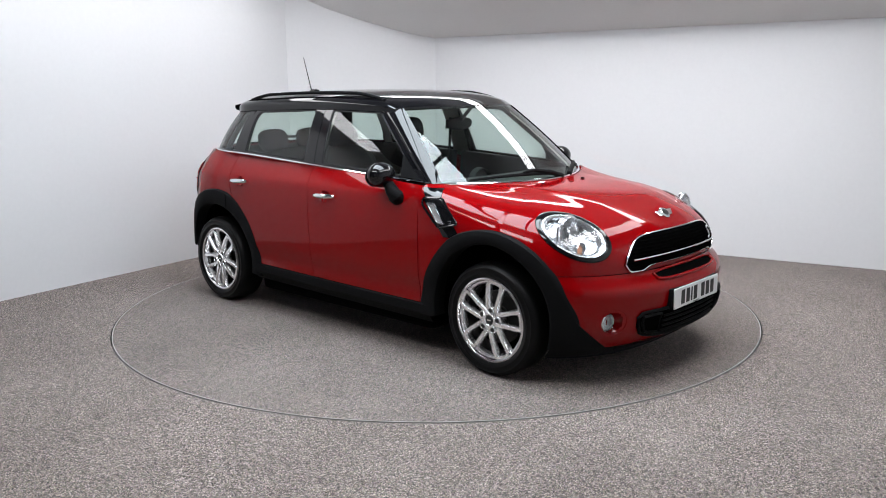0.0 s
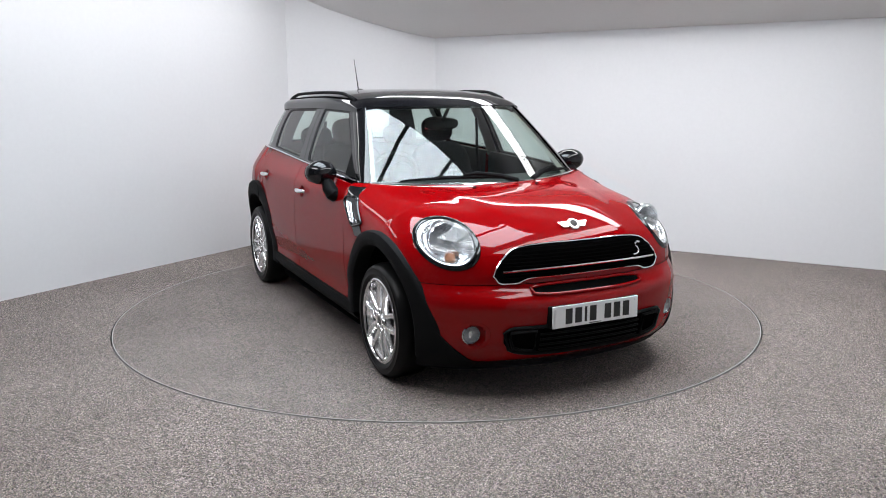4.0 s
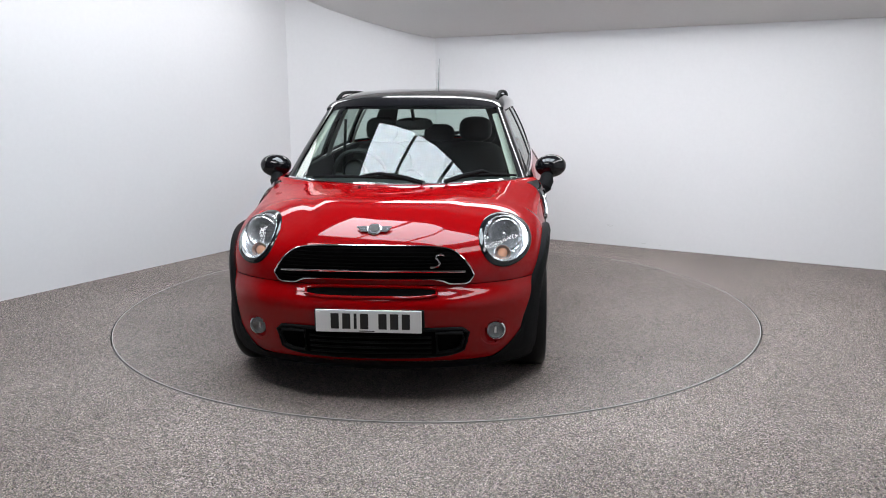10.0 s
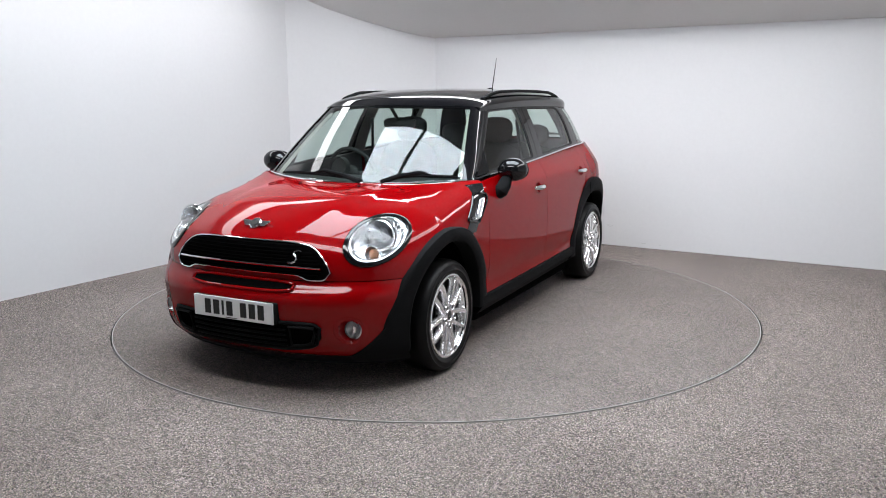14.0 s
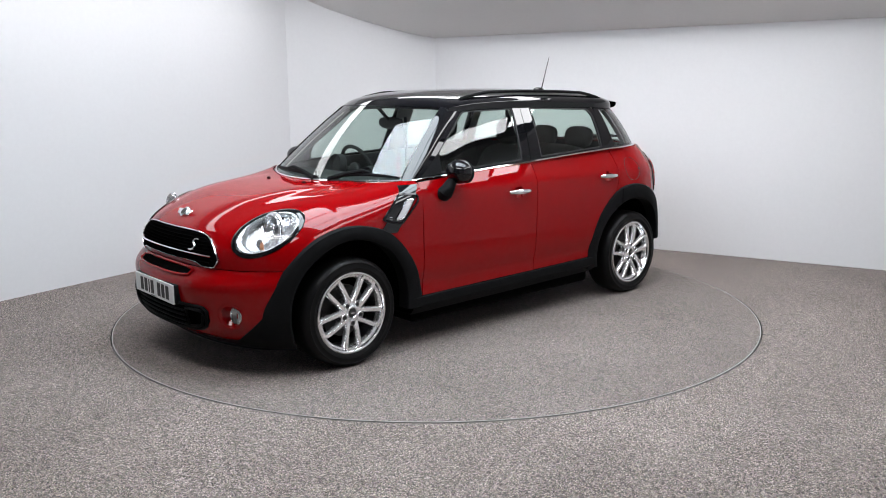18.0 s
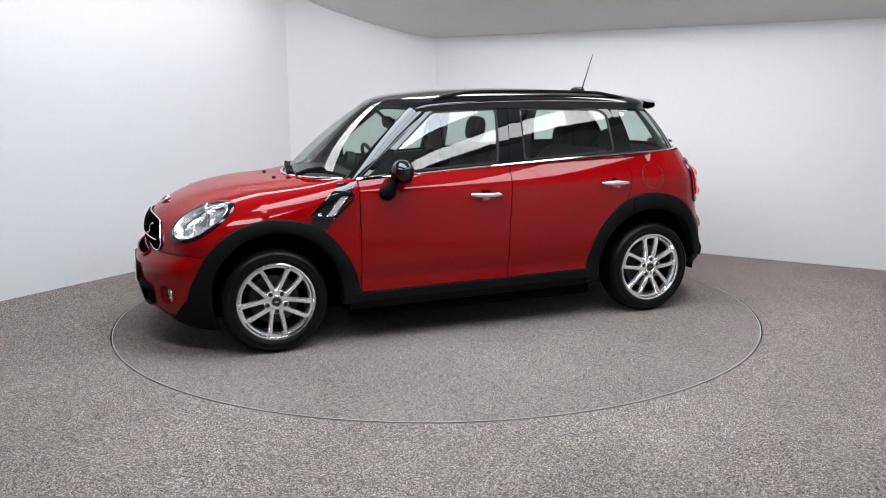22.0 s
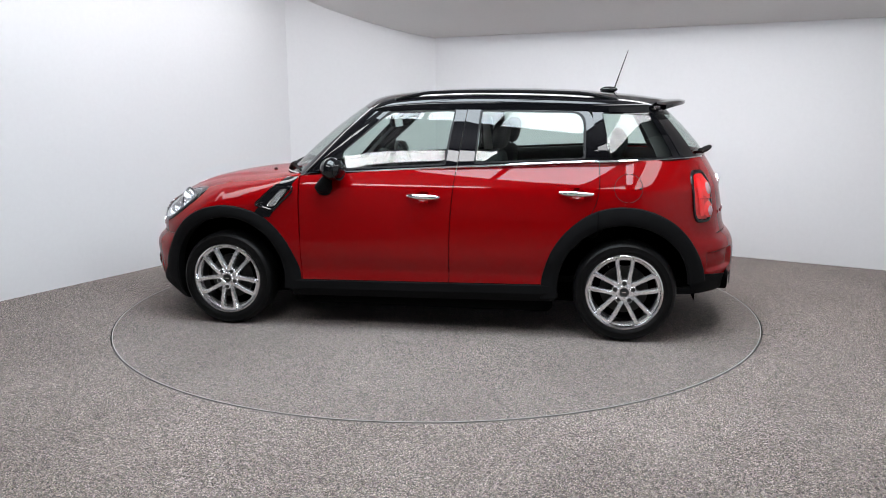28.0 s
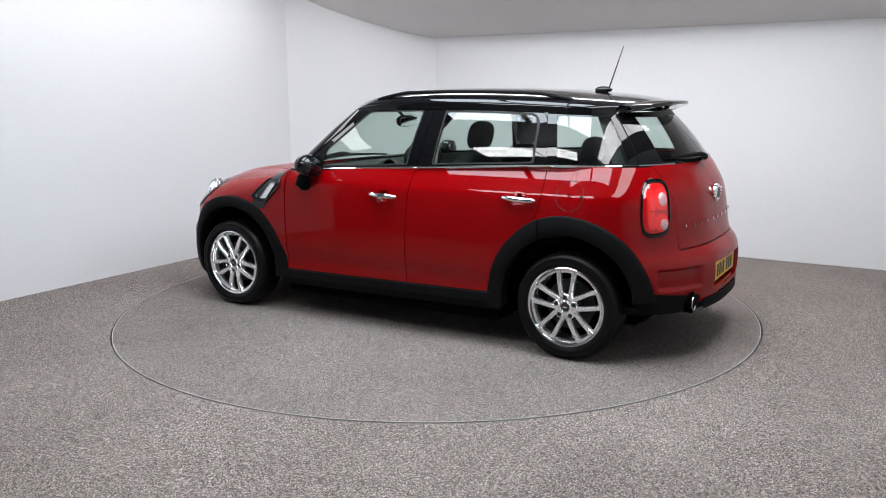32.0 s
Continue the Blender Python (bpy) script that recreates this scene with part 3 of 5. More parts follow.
def arch(c, side):
    y_out = arch_y(c)

    def f(t, v):
        ang = radians(t)
        ro = arch_edge(c, t)
        if c == XF:
            ri = interp(t, [(-30, 0.350), (0, 0.362), (45, 0.392), (90, 0.412), (135, 0.412), (185, 0.402)])
        else:
            ri = interp(t, [(-10, 0.405), (45, 0.412), (90, 0.412), (135, 0.405), (180, 0.375), (200, 0.365)])
        prof = [(ro - 0.004, -0.12), (ro, -0.014), (ro - 0.006, -0.003), (ro - 0.02, 0.001), ((ro + ri) / 2, 0.006), (ri + 0.016, 0.004), (ri + 0.004, -0.004), (ri, -0.02), (ri + 0.004, -0.09)]
        r, o = prof[int(round(v))]
        x, z = c + r * math.cos(ang), ZH + r * math.sin(ang)
        y = y_out(x, z)
        if (x < c) == (c == XF):
            y = max(y, side_y(x, max(z, 0.3)) + 0.007)
        return Vector((x, y + o, z))
    lo, hi = (-17, 187) if c == XF else (-7, 172)
    return mirror_to(lip(grid(f, lin(lo, hi, 60), list(range(9))), 0.001, inward), side)


for s in (1, -1):
    for c in (XF, XR):
        part("wheel_arch", arch(c, s), PLASTIC, car, "black plastic wheel arch trim")
        def liner(t, v, c=c):
            ang = radians(t)
            x = c + 0.425 * math.cos(ang)
            return Vector((x, 0.45 + (arch_y(c)(x) - 0.035 - 0.45) * v, ZH + 0.425 * math.sin(ang)))
        bm = grid(liner, lin(-8, 188, 30), [0, 1])
        bm2 = grid(lambda r, t: Vector((c + r * math.cos(t), 0.45, ZH + r * math.sin(t))), lin(0.01, 0.425, 4), lin(radians(-8), radians(188), 30))
        part("arch_liner", mirror_to(merge(bm, bm2), s), DARK, car, "black wheel well liner")

# underbody; the middle box is made wide and low to block light underneath
part("underbody", merge(box(-1.60, 1.80, -0.50, 0.50, 0.150, 0.30, 0.03), box(-0.84, 0.84, -0.80, 0.80, 0.150, 0.302, 0.03)), DARK, car, "dark underbody, widened and lowered to deepen the shade below")

# windscreen
def cowl(y):
    return Vector((1.08 - 0.52 * y * y, y, 0.990 + 0.030 * y * y))


def header(y):
    return Vector((0.525 - 0.52 * y * y, y, 1.438 - 0.065 * y * y))


def screen_fn(u, v):
    a, b = cowl(u * 0.735), header(u * 0.572)
    p = a.lerp(b, v)
    return p + Vector((0.5, 0, 0.8)) * (0.04 + 0.05 * (1 - u * u)) * v * (1 - v)


bm = grid(screen_fn, lin(-0.97, 0.97, 28), lin(0.0, 1, 18))
part("windscreen", bm, GLASS, car, "curved windscreen with green tint")
# A pillars
for s in (1, -1):
    def pillar(u, v):
        # from the screen edge round to the side window edge
        p = screen_fn(0.955, v) + Vector((0.006, 0, 0.004))
        q = screen_fn(1.03, v) + Vector((0.0, 0.012, 0.0))
        x = 0.745 + (0.245 - 0.745) * v
        z = belt_z(x) + (top_z(x) - belt_z(x)) * v
        r = Vector((x, glass_y(x, z) + 0.003, z))
        return (p * (1 - u) ** 2 + q * 2 * u * (1 - u) + r * u * u) if u <= 1 else r + Vector((-0.02 * (u - 1), -0.03 * (u - 1), 0))
    part("a_pillar", mirror_to(grid(pillar, lin(0, 1, 8) + [2.0], lin(-0.02, 1.02, 16)), s), GLOSS, car, "gloss black windscreen pillar")


# roof
def roof_c(x):
    return interp(x, [(-1.62, 1.452), (-1.5, 1.476), (-1.3, 1.505), (-0.9, 1.538), (-0.35, 1.55), (0.0, 1.541), (0.2, 1.527), (0.34, 1.509), (0.42, 1.492), (0.48, 1.470), (0.525, 1.440)])


def roof_fn(u, v):
    # v: front to back, u across -1..1
    a = (1 - abs(u)) * math.pi / 2
    f = math.cos(a) ** (2 / 2.8)
    yf = 0.6 * f
    front = 0.522 - 0.52 * yf * yf
    back = -1.59 + 0.45 * yf * yf
    x = front + (back - front) * v
    w = max(top_y(x) + 0.016, 0.42)
    edge = top_z(x) + 0.006
    xe = x + 0.52 * yf * yf * (1 - v) ** 3
    z = edge + max(roof_c(xe) - edge, 0.004) * math.sin(a) ** (2 / 2.8)
    return Vector((x, math.copysign(w * f, u), z))


us = lin(-1, 1, 56)
part("roof", lip(grid(roof_fn, us, lin(0, 1, 40)), 0.02, lambda c: Vector((0, 0, -1))), GLOSS, car, "gloss black roof panel")


# ---- glasshouse ----
def rounded(corners, radii, n=7, m=8):
    """Points round a polygon with arcs at its corners, the same count for each."""
    out = []
    k = len(corners)
    for i in range(k):
        p, q, r = Vector(corners[i - 1]), Vector(corners[i]), Vector(corners[(i + 1) % k])
        a, b = (p - q).normalized(), (r - q).normalized()
        rad = radii[i]
        s, e = q + a * rad, q + b * rad
        for j in range(n + 1):
            t = j / n
            out.append(s * (1 - t) ** 2 + q * 2 * t * (1 - t) + e * t * t)
        r2 = r + (q - r).normalized() * radii[(i + 1) % k]
        for j in range(1, m):
            out.append(e.lerp(r2, j / m))
    return out


def skin(x, z, off=0.0):
    return Vector((x, glass_y(x, z) + off, z))


def ring(outer, inner, off, fn):
    bm = bmesh.new()
    a = [bm.verts.new(fn(p.x, p.y, off)) for p in outer]
    b = [bm.verts.new(fn(p.x, p.y, off)) for p in inner]
    c = [bm.verts.new(fn(p.x, p.y, off - 0.012)) for p in inner]
    d = [bm.verts.new(fn(p.x, p.y, off - 0.012)) for p in outer]
    n = len(a)
    for i in range(n):
        j = (i + 1) % n
        bm.faces.new((a[i], a[j], b[j], b[i]))
        bm.faces.new((b[i], b[j], c[j], c[i]))
        bm.faces.new((d[i], d[j], a[j], a[i]))
    return finish(bm)


def pane(c00, c10, c11, c01, off, fn, n=14):
    def f(u, v):
        x = (c00[0] * (1 - u) + c10[0] * u) * (1 - v) + (c01[0] * (1 - u) + c11[0] * u) * v
        z = (c00[1] * (1 - u) + c10[1] * u) * (1 - v) + (c01[1] * (1 - u) + c11[1] * u) * v
        return fn(x, z, off)
    return grid(f, lin(0, 1, n), lin(0, 1, n))


def bz(x, d=0.0):
    return (x, belt_z(x) + d)


def tz(x, d=0.0):
    return (x, top_z(x) - d)


for s, fd, rd in side_doors:
    # front door window
    o = rounded([bz(0.76), tz(0.255, -0.008), tz(-0.285, -0.008), bz(-0.236)], [0.01, 0.02, 0.01, 0.01])
    i = rounded([bz(0.675, 0.012), tz(0.235, 0.016), tz(-0.212, 0.016), bz(-0.165, 0.012)], [0.02, 0.03, 0.02, 0.015])
    part("window_frame", mirror_to(ring(o, i, 0.004, skin), s), GLOSS, fd, "gloss black window frame")
    part("pane", mirror_to(pane(bz(0.69, 0.005), bz(-0.155, 0.005), tz(-0.205, 0.01), tz(0.245, 0.01), -0.003, skin), s), GLASS, fd, "tinted side window glass")
    i2 = rounded([bz(0.655, 0.020), tz(0.228, 0.026), tz(-0.200, 0.026), bz(-0.152, 0.020)], [0.02, 0.03, 0.02, 0.015])
    part("window_seal", mirror_to(ring(i, i2, 0.0015, skin), s), SEAL, fd, "dark grey rubber window seal")
    # sail panel by the mirror
    o = [Vector(p) for p in (bz(0.70, 0.010), bz(0.545, 0.010), (0.515, 1.165))]
    bm = bmesh.new()
    bm.faces.new([bm.verts.new(skin(q.x, q.y, 0.007)) for q in o])
    bm = lip(bm, 0.006, inward)
    part("sail_panel", mirror_to(bm, s), PLASTIC, fd, "black corner panel under the mirror")
    # rear door window
    o = rounded([bz(-0.240), tz(-0.289, -0.008), tz(-1.06, -0.004), bz(-1.118)], [0.01, 0.01, 0.09, 0.01])
    i = rounded([bz(-0.345, 0.012), tz(-0.368, 0.016), tz(-1.028, 0.018), bz(-1.035, 0.012)], [0.015, 0.02, 0.085, 0.02])
    part("window_frame", mirror_to(ring(o, i, 0.004, skin), s), GLOSS, rd, "gloss black window frame")
    i2 = rounded([bz(-0.355, 0.020), tz(-0.378, 0.026), tz(-1.012, 0.028), bz(-1.018, 0.020)], [0.015, 0.02, 0.080, 0.02])
    part("window_seal", mirror_to(ring(i, i2, 0.0015, skin), s), SEAL, rd, "dark grey rubber window seal")
    part("pane", mirror_to(pane(bz(-0.335, 0.005), bz(-1.042, 0.005), tz(-1.036, 0.01), tz(-0.36, 0.01), -0.003, skin), s), GLASS, rd, "tinted side window glass")

# the rear of the glasshouse
def wrap(a, v, off=0.0):
    ca, sa = math.cos(a), math.sin(a)
    b = Vector((-1.115 - 0.69 * sa ** (2 / 2.4), 0.758 * ca ** (2 / 2.4), belt_z(-1.115 - 0.69 * sa)))
    t = Vector((-1.06 - 0.49 * sa ** (2 / 2.6), 0.62 * ca ** (2 / 2.6), 1.418 - 0.018 * sa))
    p = b.lerp(t, v)
    out = Vector((-sa, ca, 0.35)).normalized()
    return p + out * (0.05 * v * (1 - v) + off)


A_Q0, A_Q1, A_R = radians(3.5), radians(36.5), radians(56)
AL = [0.0, A_Q0] + lin(A_Q0, A_Q1, 12)[1:] + lin(A_Q1, A_R, 6)[1:] + lin(A_R, math.pi / 2, 10)[1:]
VL = [-0.02, 0.035] + lin(0.035, 0.90, 12)[1:] + [0.96, 1.0]


def shell(a, v):
    inside = 0.035 < v < 0.90
    return not (inside and (A_Q0 < a < A_Q1 or a > A_R))


for s in (1, -1):
    part("rear_pillar", mirror_to(lip(grid(wrap, AL, VL, keep=shell), 0.008, inward), s), GLOSS, car, "gloss black rear pillar")
    bm = grid(lambda a, v: wrap(a, v, -0.003), lin(A_Q0 - 0.02, A_Q1 + 0.02, 14), lin(0.02, 0.93, 12))
    part("quarter_window", mirror_to(bm, s), GLASS, car, "tinted rear quarter window")


def rear_glass(u, v):
    a = math.pi / 2 - abs(u) * (math.pi / 2 - A_R + 0.02)
    p = wrap(a, v, -0.003)
    return Vector((p.x, math.copysign(p.y, u), p.z))


for s in (1, -1):
    part("tailgate_seam", mirror_to(tube([wrap(radians(42), v, 0.0005) for v in lin(-0.02, 0.99, 12)], 0.003, 6), s), PLASTIC, car, "dark seam at the tailgate's edge")
part("rear_window", grid(rear_glass, lin(-1, 1, 24), lin(0.02, 0.93, 12)), GLASS, tailgate, "tinted rear window glass")

# chrome belt line
for s in (1, -1):
    pts = [(x, belt_y(x) * 1.0 + 0.012, belt_z(x) - 0.003) for x in lin(0.775, -1.1, 40)]
    for k in lin(0.02, radians(62), 16):
        q = wrap(k, -0.02, 0.010)
        pts.append((q.x, q.y, q.z))
    part("belt_strip", mirror_to(tube(pts, 0.007, 6, squash=1.0), s), CHROME, car, "chrome window line strip")
pts = [cowl(y) + Vector((0.012, 0, 0.003)) for y in lin(-0.73, 0.73, 40)]
part("cowl_strip", tube(pts, 0.008, 6), CHROME, car, "chrome strip along the bonnet edge")
part("scuttle", grid(lambda y, v: cowl(y) + Vector((-0.085 * v + 0.015, 0, -0.012 - 0.01 * v)), lin(-0.73, 0.73, 30), lin(0, 1, 4)), PLASTIC, car, "black scuttle panel")

# roof rails, spoiler, aerial
for s in (1, -1):
    pts, rad = [], []
    for k in lin(0, 1, 30):
        x = 0.20 - 1.42 * k
        a = math.acos(0.905 ** 1.4)
        edge = top_z(x) + 0.006
        base = edge + (roof_c(x) - edge) * math.sin(a) ** (2 / 2.8)
        lift = 0.032 * min(1, min(k, 1 - k) / 0.16) ** 0.8
        pts.append((x, (top_y(max(x, -1.25)) + 0.016) * 0.905, base + lift - 0.010))
        rad.append(0.014)
    part("roof_rail", mirror_to(tube(pts, rad, 10, squash=0.8), s), PLASTIC, car, "black roof rail")


def spoiler_fn(u, v):
    y = 0.50 * u
    back = -1.668 + 0.15 * abs(u) ** 2.5
    fwd = -1.46
    prof = [(0.0, 0.0), (0.45, 0.004), (0.85, 0.006), (1.0, -0.004), (1.0, -0.022), (0.7, -0.030), (0.0, -0.05)]
    t, dz = prof[int(round(v))]
    x = fwd + (back - fwd) * t
    z = 1.474 - 0.020 * t + 0.012 * t ** 4 - 0.030 * abs(u) ** 2.5 + dz
    return Vector((x, y, z))


part("spoiler", lip(grid(spoiler_fn, lin(-1, 1, 30), list(range(7))), 0.004, inward), GLOSS, tailgate, "gloss black roof spoiler")
aerial = part("aerial_base", ball((-1.165, 0, 1.534), 0.06, 0.028, 0.022, 16, 8), GLOSS, car, "black aerial base")
part("aerial_rod", tube([(-1.203, 0, 1.545), (-1.245, 0, 1.67), (-1.288, 0, 1.798)], [0.005, 0.0035, 0.002], 6), GLOSS, car, "thin black aerial rod")

# wipers
def on_screen(y, v, off):
    return screen_fn(y / 0.70, v) + Vector((0.5, 0, 0.85)).normalized() * off


for y0, y1, y2 in ((0.15, -0.12, -0.53), (0.27, 0.47, 0.66)):
    w = part("wiper_blade", tube([on_screen(y0 + (y2 - y0) * k, 0.022 + 0.034 * math.sin(math.pi * k) ** 0.8, 0.010 + 0.006 * math.sin(math.pi * k)) for k in lin(0, 1, 14)], [0.007 + 0.004 * math.sin(math.pi * k) for k in lin(0, 1, 14)], 6), PLASTIC, car, "black wiper blade")
    part("wiper_arm", tube([on_screen(y0 - 0.01, -0.002, 0.012), on_screen(y0 + (y1 - y0) * 0.45, 0.042, 0.026), on_screen(y1, 0.072, 0.032), on_screen(y1 + (y2 - y1) * 0.18, 0.064, 0.024)], [0.018, 0.014, 0.012, 0.008], 8), PLASTIC, w, "black wiper arm")
for y in (0.21, -0.21):
    part("washer_jet", ball((1.19, y, hood_z(1.19, y) + 0.003), 0.014, 0.010, 0.008, 10, 6), PLASTIC, hood, "black washer jet")

# rear wiper
part("rear_wiper", tube([wrap(math.pi / 2, 0.02, 0.02), wrap(math.pi / 2 - 0.12, 0.07, 0.05), wrap(math.pi / 2 - 0.5, 0.10, 0.022)], [0.022, 0.014, 0.007], 8), PLASTIC, tailgate, "black rear wiper")

# mirrors
for s, fd, rd in side_doors:
    m = part("door_mirror", mirror_to(moved(ball((0, 0, 0), 0.075, 0.10, 0.074, 24, 14), pose(0.533, 0.905, 1.055, 4, 0, -8)), s), GLOSS, fd, "gloss black oval door mirror cap")
    glass_disc = grid(lambda u, v: Vector((0.0, 0.086 * v * math.cos(u), 0.062 * v * math.sin(u))), [2 * math.pi * k / 24 for k in range(24)], [0.02, 0.5, 1], wrap=True)
    part("mirror_glass", mirror_to(moved(glass_disc, pose(0.497, 0.905, 1.053, 0, 0, -8)), s), CHROME, m, "mirror glass")
    part("mirror_rim", mirror_to(moved(grid(lambda u, v: Vector((-0.004 - 0.012 * v, (0.088 + 0.006 * v) * math.cos(u), (0.064 + 0.006 * v) * math.sin(u))), [2 * math.pi * k / 24 for k in range(24)], [0, 1], wrap=True), pose(0.503, 0.905, 1.053, 0, 0, -8)), s), PLASTIC, m, "black mirror rim")
    part("mirror_stalk", mirror_to(tube([(0.57, 0.885, 1.01), (0.595, 0.878, 0.965), (0.61, 0.865, 0.935), (0.612, 0.84, 0.912)], [0.034, 0.048, 0.058, 0.05], 20, squash=0.8), s), PLASTIC, m, "black mirror foot")

# handles
for s, fd, rd in side_doors:
    for (x, z), d in zip(HANDLES, (fd, rd)):
        def dish(u, v):
            prof = [(1.22, 0.002), (1.0, 0.0015), (0.8, -0.014), (0.45, -0.028), (0.03, -0.030)]
            r, o = prof[int(round(v))]
            xx, zz = x + 0.053 * r * math.cos(u), z - 0.008 + 0.041 * r * math.sin(u)
            return Vector((xx, side_y(xx, zz) + o, zz))
        part("handle_recess", mirror_to(grid(dish, [2 * math.pi * k / 28 for k in range(28)], list(range(5)), wrap=True), s), RED, d, "red handle recess")
        pts = [(x + 0.104 * k, side_y(x + 0.104 * k, z) + 0.030 - 0.018 * k * k, z + 0.004 * k) for k in lin(-1, 1, 14)]
        part("door_handle", mirror_to(tube(pts, [0.006 + 0.008 * (1 - k * k) ** 0.5 for k in lin(-1, 1, 14)], 10, squash=1.1), s), CHROME, d, "chrome door handle")

# side scuttle vents
def hood_side(x, z):
    lo, hi = 0.0, plan(x)
    for _ in range(30):
        mid = (lo + hi) / 2
        if hood_z(x, mid) > z:
            lo = mid
        else:
            hi = mid
    return lo


def on_wing(x, z, off=0.0):
    return Vector((x, min(hood_side(x, z), 0.89) + off, z))


def edge_bar(corners, radii, r, off):
    return tube([on_wing(p.x, p.y, off) for p in rounded(corners, radii, 6, 6)], r, 6, closed=True)


VENT = [(0.940, 0.948), (0.828, 0.940), (0.824, 0.905), (0.955, 0.782), (1.088, 0.815)]
for s in (1, -1):
    bm = pane((0.895, 0.990), (0.796, 0.996), (0.985, 0.735), (1.115, 0.735), 0.005, on_wing, 22)
    v = part("side_vent", mirror_to(lip(bm, 0.02, inward), s), GLOSS, car, "gloss black side vent panel")
    part("vent_panel", mirror_to(lip(pane((0.938, 0.946), (0.827, 0.936), (0.956, 0.784), (1.086, 0.815), 0.0065, on_wing, 16), 0.012, inward), s), GLOSS, v, "gloss black panel inside the frame")
    part("vent_frame", mirror_to(edge_bar(VENT, [0.03, 0.012, 0.02, 0.02, 0.02], 0.007, 0.008), s), GLOSS, v, "raised gloss black vent frame")
    bm = pane((0.906, 0.914), (0.860, 0.918), (0.944, 0.812), (0.998, 0.808), 0.012, on_wing, 14)
    ins = part("vent_insert", mirror_to(lip(bm, 0.014, inward), s), ALLOY, v, "bright silver side vent insert")
    part("insert_edge", mirror_to(edge_bar([(0.906, 0.914), (0.860, 0.918), (0.944, 0.812), (0.998, 0.808)], [0.012] * 4, 0.004, 0.012), s), CHROME, ins, "chrome insert edge")
    part("vent_mark", mirror_to(tube([on_wing(1.035 + 0.012 * a, 0.815 + 0.012 * b, 0.010) for a, b in ((-1, 1), (0.6, 1), (0.6, 0.1), (-0.6, -0.1), (-0.6, -1), (1, -1))], 0.0028, 5), s), CHROME, v, "small chrome mark")

# ---- headlights ----
def head_at(r, t, off):
    """A point over the bonnet's skin at a share r of the lamp's outline."""
    ca, sa = r * math.cos(t), r * math.sin(t)
    q = HEAD_C + HEAD_T * (HEAD_A[0] * ca + HEAD_B[0] * sa) + HEAD_U * (HEAD_A[1] * ca + HEAD_B[1] * sa)
    lo, hi = -0.15, 0.15
    for _ in range(26):
        mid = (lo + hi) / 2
        p = q + HEAD_N * mid
        if p.y < plan(p.x) and p.z < hood_z(p.x, p.y):
            lo = mid
        else:
            hi = mid
    return q + HEAD_N * (lo + off)


